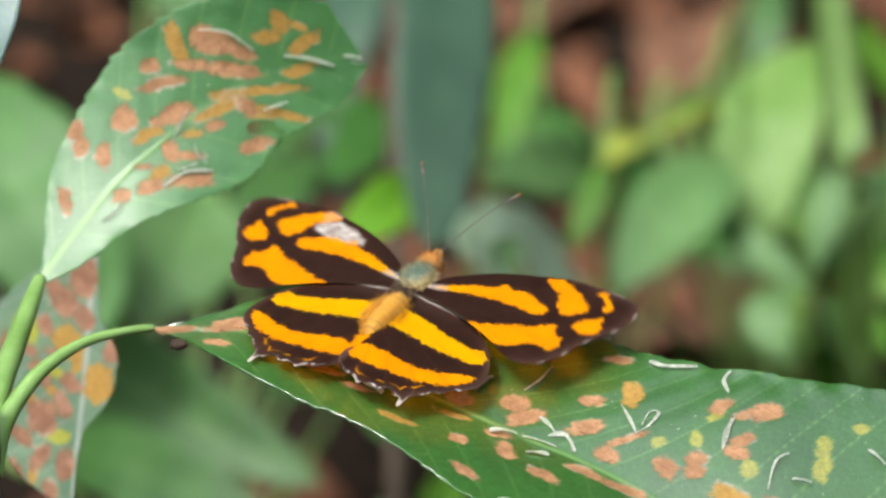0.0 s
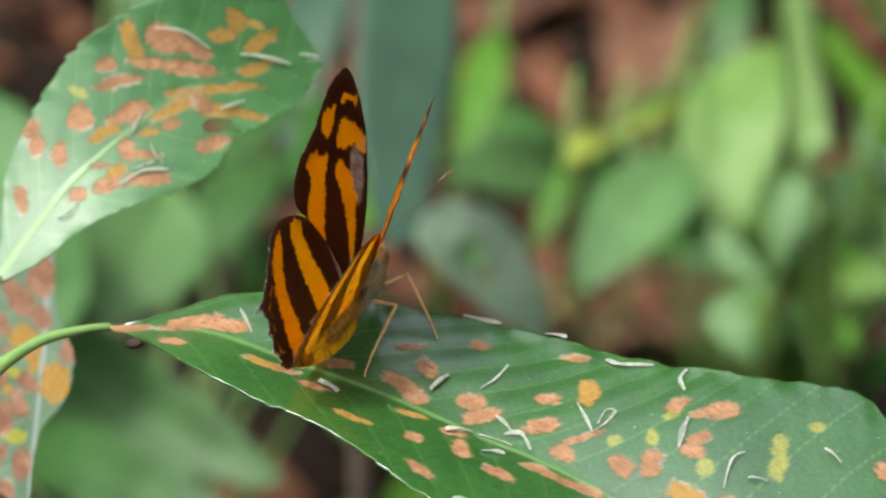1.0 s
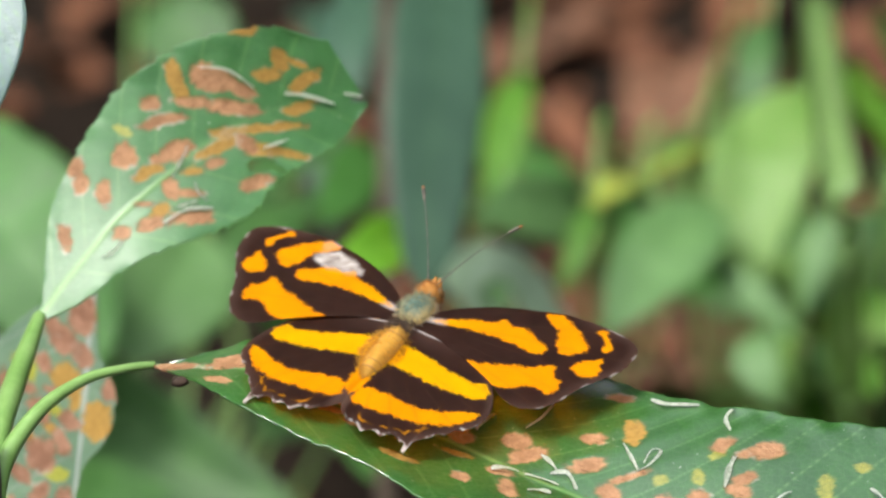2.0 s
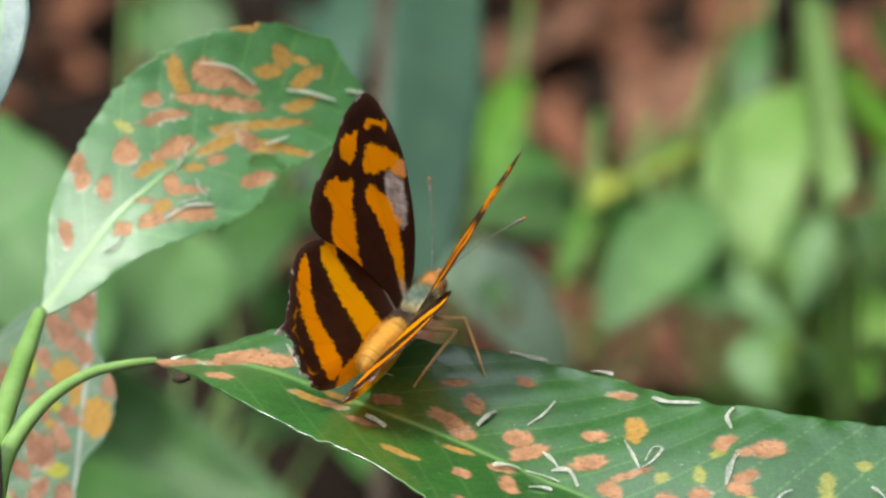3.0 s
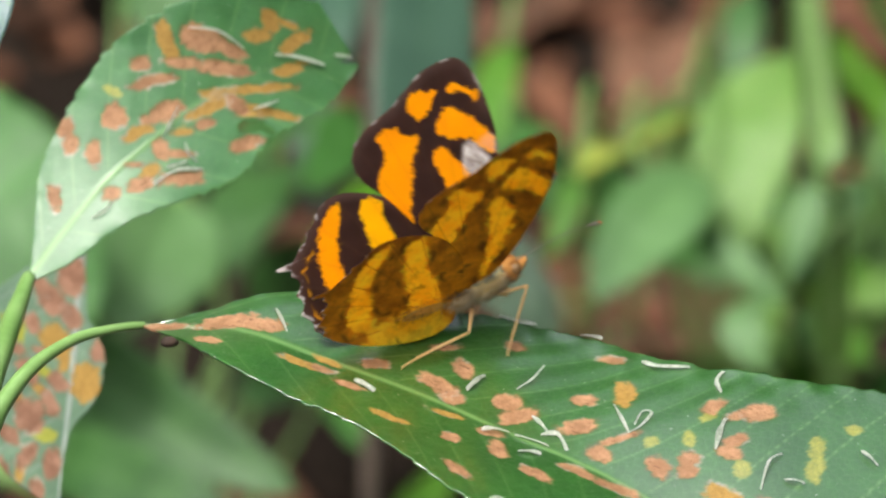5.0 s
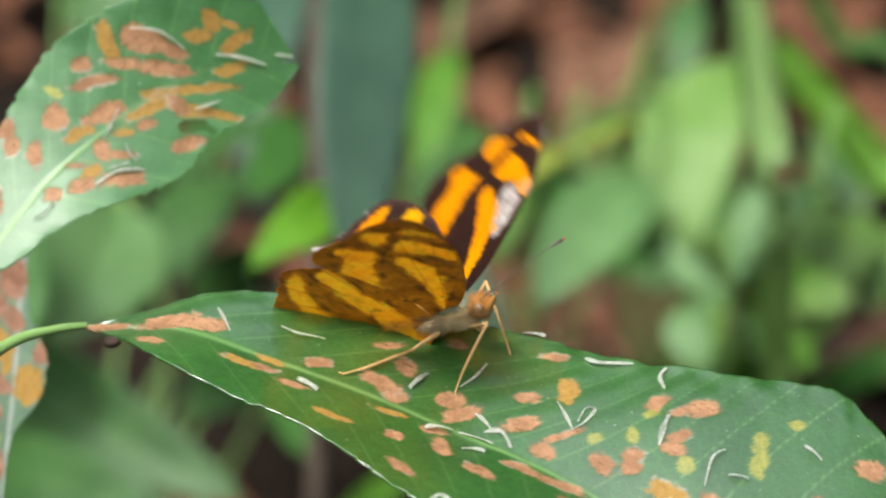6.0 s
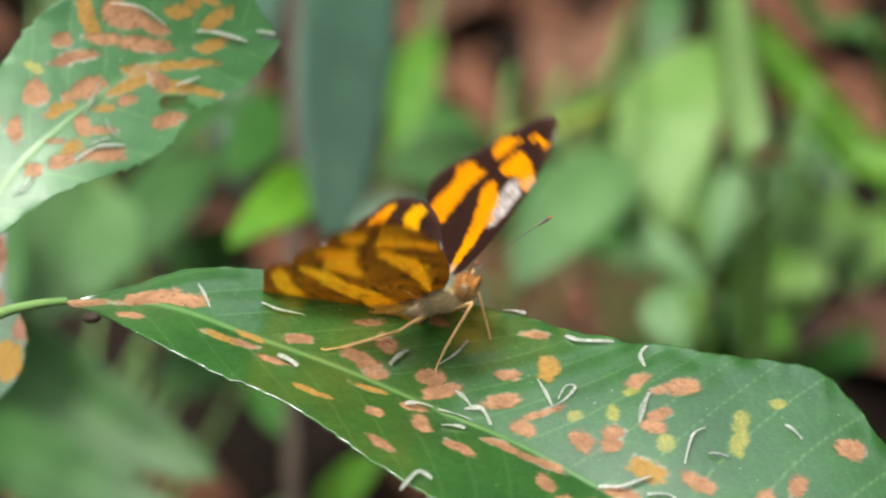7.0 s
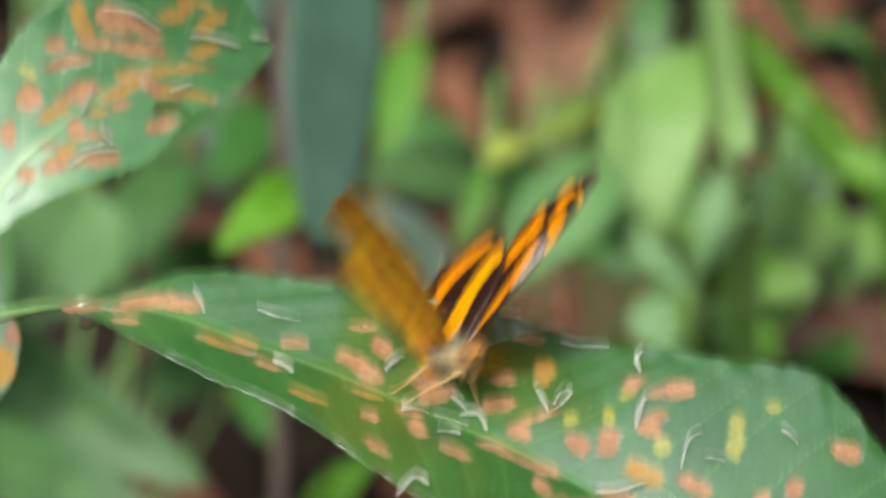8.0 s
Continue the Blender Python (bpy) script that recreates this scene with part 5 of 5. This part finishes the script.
def step_rows(stances, femur_rows, shank_rows, hip, side, feet):
    for t, m in stances:
        k = max(i for i, (start, _) in enumerate(feet) if start <= t + 1e-6)
        foot = feet[k][1]
        if k + 1 < len(feet):
            span = feet[k + 1][0] - 0.5
            if t > span:
                foot = foot.lerp(feet[k + 1][1], (t - span) / 0.5)
        p = (m.inverted() @ foot) / MM
        way = p - hip
        d = min(max(way.length, 3.2), FEMUR + SHANK - 0.15)
        way.normalize()
        cos_a = (FEMUR ** 2 + d ** 2 - SHANK ** 2) / (2 * FEMUR * d)
        a = math.acos(max(-1, min(1, cos_a)))
        pole = Vector((side * 0.8, 0.9 if hip.y > 1 else -0.9, -0.3))
        pole = pole - pole.dot(way) * way
        if pole.length < 0.2:
            pole = way.cross(Vector((0, 1, 0))).cross(way)
        pole.normalize()
        thigh = (way * math.cos(a) + pole * math.sin(a)).normalized()
        knee = hip + thigh * FEMUR
        shin = (hip + way * d - knee).normalized()
        y = pole.cross(way).normalized()
        fm = Matrix((y.cross(thigh), y, thigh)).transposed().to_4x4()
        fm.translation = hip * MM
        sm = Matrix((y.cross(shin), y, shin)).transposed().to_4x4()
        sm.translation = knee * MM
        femur_rows.append((t, fm))
        shank_rows.append((t, fm.inverted() @ sm))


def motions():
    stances = [
        (0.0, stance(-4.4, 9.6, -11.2, -27.8, 0.4, -4.2)), (0.2, stance(-4.6, 6.7, -9.5, -29.1, 0.1, -1.2)), (0.5, stance(-4.4, 8.1, -10.8, -26.9, 5.9, -5.3)),
        (0.8, stance(-4.8, 7.3, -9.7, -25.5, 4.0, -7.5)), (1.0, stance(-5.2, 6.0, -9.3, -22.4, 3.1, -13.9)), (1.2, stance(-4.9, 7.4, -10.0, -25.5, 4.6, -7.0)),
        (1.5, stance(-4.6, 7.9, -10.5, -25.5, 7.6, -1.1)), (2.2, stance(-4.8, 7.8, -9.4, -29.5, 5.1, 0.3)), (3.0, stance(-4.7, 9.8, -9.7, -30.9, 6.6, -1.1)),
        (3.5, stance(-3.7, 12.1, -10.9, -26.6, 4.7, -5.3)), (4.0, stance(-4.0, 10.8, -10.0, -28.5, 2.4, -0.4)), (4.4, stance(-3.4, 8.8, -8.9, -31.2, 5.2, -1.6)),
        (4.7, stance(-0.5, 8.5, -9.5, -45.3, 7.1, -5.4)), (5.0, stance(4.0, 7.8, -10.0, -65.4, 9.0, -10.1)), (5.3, stance(6.7, 7.5, -10.2, -80.2, 11.1, -5.8)),
        (5.5, stance(6.8, 6.1, -10.5, -100.4, 20.3, -2.2)), (5.7, stance(6.8, 6.5, -10.3, -109.5, 21.8, 0.2)), (6.0, stance(8.6, 3.8, -11.8, -121.5, 27.9, 5.0)),
        (6.3, stance(9.4, 4.2, -12.4, -120.4, 25.1, 3.7)), (6.5, stance(9.0, 4.4, -12.2, -118.0, 24.3, 2.6)), (6.7, stance(8.7, 2.0, -12.3, -120.2, 24.1, 2.2)),
        (7.0, stance(9.4, 2.9, -12.2, -121.2, 30.5, 1.5)), (7.3, stance(8.7, 4.0, -12.7, -114.0, 24.5, -6.5)), (7.4, stance(8.6, 4.8, -13.2, -116.5, 26, -6.5)), (7.5, stance(9.1, 3.5, -14.4, -131.4, 26.3, -5.4)),
        (7.8, stance(7.5, -10.1, -15.4, -148.0, 33.3, -14.4)), (8.0, stance(12.1, -7.5, -14.8, -154.0, 28.3, -11.1)),
    ]
    walk(FLY, stances)
    walk(WINGS["fl"], [(t, flap(-1, *a)) for t, *a in (
        (0.0, 1, 3), (0.2, -11), (0.5, 29, 0, -1), (0.8, 66, 3, 0), (1.0, 95, 4, 0), (1.2, 66, 3, -1), (1.5, 44, 4, -4), (1.7, 15), (2.0, -4, 1), (2.4, 24, 1), (2.8, 61, 1), (3.0, 70, 4, -1), (3.2, 45, 3), (3.5, 18, 5, 1), (3.8, 0, 2), (4.0, 6, 3, -1),
        (4.2, 17, 1), (4.5, 45, 3), (4.8, 64, 5), (5.1, 56, 7), (5.3, 37, 8), (5.5, 20, 9), (5.7, -11, 7, -2), (6.0, 25, 2, -6), (6.1, 42, 2, -4), (6.3, 10, 2, -2), (6.5, -8, 2), (6.7, -3, 1, -1), (7.0, 20, -2, -2), (7.3, 49, 4, -2), (7.4, 47, 5, -4), (7.5, 55, 2), (7.8, 36, -3, -1), (8.0, 52, 9, -2))])
    walk(WINGS["fr"], [(t, flap(1, *a)) for t, *a in (
        (0.0, -4, 0, -1), (0.2, -10), (0.5, 15, 3, 1), (0.8, 53, 3, -2), (1.0, 58, 11, -4), (1.2, 55, 3, -2), (1.5, 33, 4, 1), (1.7, 18, -1), (2.0, -3, -1, -1), (2.4, 24, -2, -2), (2.8, 56, 2, -1), (3.0, 61, 9, 1), (3.2, 43, -3, -2), (3.5, 12, -1, 1), (3.8, 1), (4.0, 11, -1, 2),
        (4.2, 21), (4.5, 49, 0, 1), (4.8, 69, 0, 2), (5.1, 61, 0, 2), (5.3, 61, 0, 3), (5.5, 39, 1, 4), (5.7, 22, 8, 16), (6.0, 56, 5, 11), (6.1, 58, 5, 11), (6.3, 38, 4, 8), (6.5, 24, 4, 1), (6.7, 24, 4, 3), (7.0, 46, 4, 11), (7.3, 70, 7, 8), (7.4, 70, 8, 8), (7.5, 66, 5, 12), (7.8, 31, 1, 3), (8.0, 53, 0, 3))])
    walk(WINGS["hl"], [(t, flap(-1, *a)) for t, *a in (
        (0.0, -3, -1), (0.2, -12), (0.5, 23, 0, 1), (0.8, 61, 0, 2), (1.0, 87, -1, 3), (1.2, 61, 0, 3), (1.5, 27, -6, 4), (1.7, 12, 0, 1), (2.0, -8, -1, 2), (2.4, 19, -2, 3), (2.8, 53, -3, 4), (3.0, 64, -1, 4), (3.2, 40, -3, 3), (3.5, 15, -1, 2), (3.8, -1), (4.0, 1),
        (4.2, 13), (4.5, 43, -1), (4.8, 60, -1), (5.1, 53, -1), (5.3, 34, -2), (5.5, 19, -2, 1), (5.7, -9, -3), (6.0, 30, -10, -2), (6.1, 45, -4, -1), (6.3, 7, -2, -1), (6.5, -11, -1, -1), (6.7, -8, -3, -1), (7.0, 22, -6), (7.3, 47, -1), (7.4, 47), (7.5, 55), (7.8, 31, -1, 3), (8.0, 52, -1, 5))])
    walk(WINGS["hr"], [(t, flap(1, *a)) for t, *a in (
        (0.0, -11, -2, -2), (0.2, -14), (0.5, 11, -7, -2), (0.8, 54, -3, 0), (1.0, 55, -5, 2), (1.2, 55, -3, 1), (1.5, 27, -4, -1), (1.7, 13), (2.0, -4, -1), (2.4, 23, -2), (2.8, 49, -2, 1), (3.0, 50, 0, 2), (3.2, 39, -3, -1), (3.5, 4, -3, -2), (3.8, -2, -1, -1), (4.0, 2, -1, -1),
        (4.2, 16), (4.5, 47, -1, 1), (4.8, 69, -1, 2), (5.1, 61, -1, 2), (5.3, 61, -2, 2), (5.5, 42, -2, 3), (5.7, 16, -2), (6.0, 65, 3, -4), (6.1, 65, 3, -4), (6.3, 42, 1, -1), (6.5, 24, -1, 9), (6.7, 25, 0, 5), (7.0, 55, 0, -5), (7.3, 76, -4, -3), (7.4, 76, -4, -2), (7.5, 65, -3, 4), (7.8, 30, 2, 2), (8.0, 63))])
    for (feeler, root), dips in zip(FEELERS, (((0.0, 0), (4.4, 0), (5.5, -14), (6.0, -20), (8.0, -20)), ((0.0, 0), (4.4, 0), (5.5, -4), (8.0, 4)))):
        pin = Matrix.Translation(root * MM)
        walk(feeler, [(t, pin @ Matrix.Rotation(radians(a), 4, "X") @ pin.inverted()) for t, a in dips])
    feet = {
        "ml": ((0.0, -12, 13), (5.2, 16.7, 7.5), (6.0, 16.8, 1.4), (7.4, 16.3, -5.2), (7.8, 15.2, -11.0)),
        "mr": ((0.0, 5.2, 4.3), (5.2, 11.5, -0.3), (6.0, 9.2, -6.0), (7.8, 5.4, -12.1)),
        "bl": ((0.0, -14, 4), (5.2, 2, 10), (5.8, 4, 8), (7.8, 13, 3)),
        "br": ((0.0, -4.6, -2.8), (2.6, -4.2, 1.9), (5.2, -4.8, -3.2), (7.8, 4.6, -10.0)),
    }
    for key, (femur, shank, hip, side) in LEGS.items():
        a, b = [], []
        step_rows(stances, a, b, hip, side, [(t, on_leaf(x, y)) for t, x, y in feet[key]])
        walk(femur, a)
        walk(shank, b)


motions()
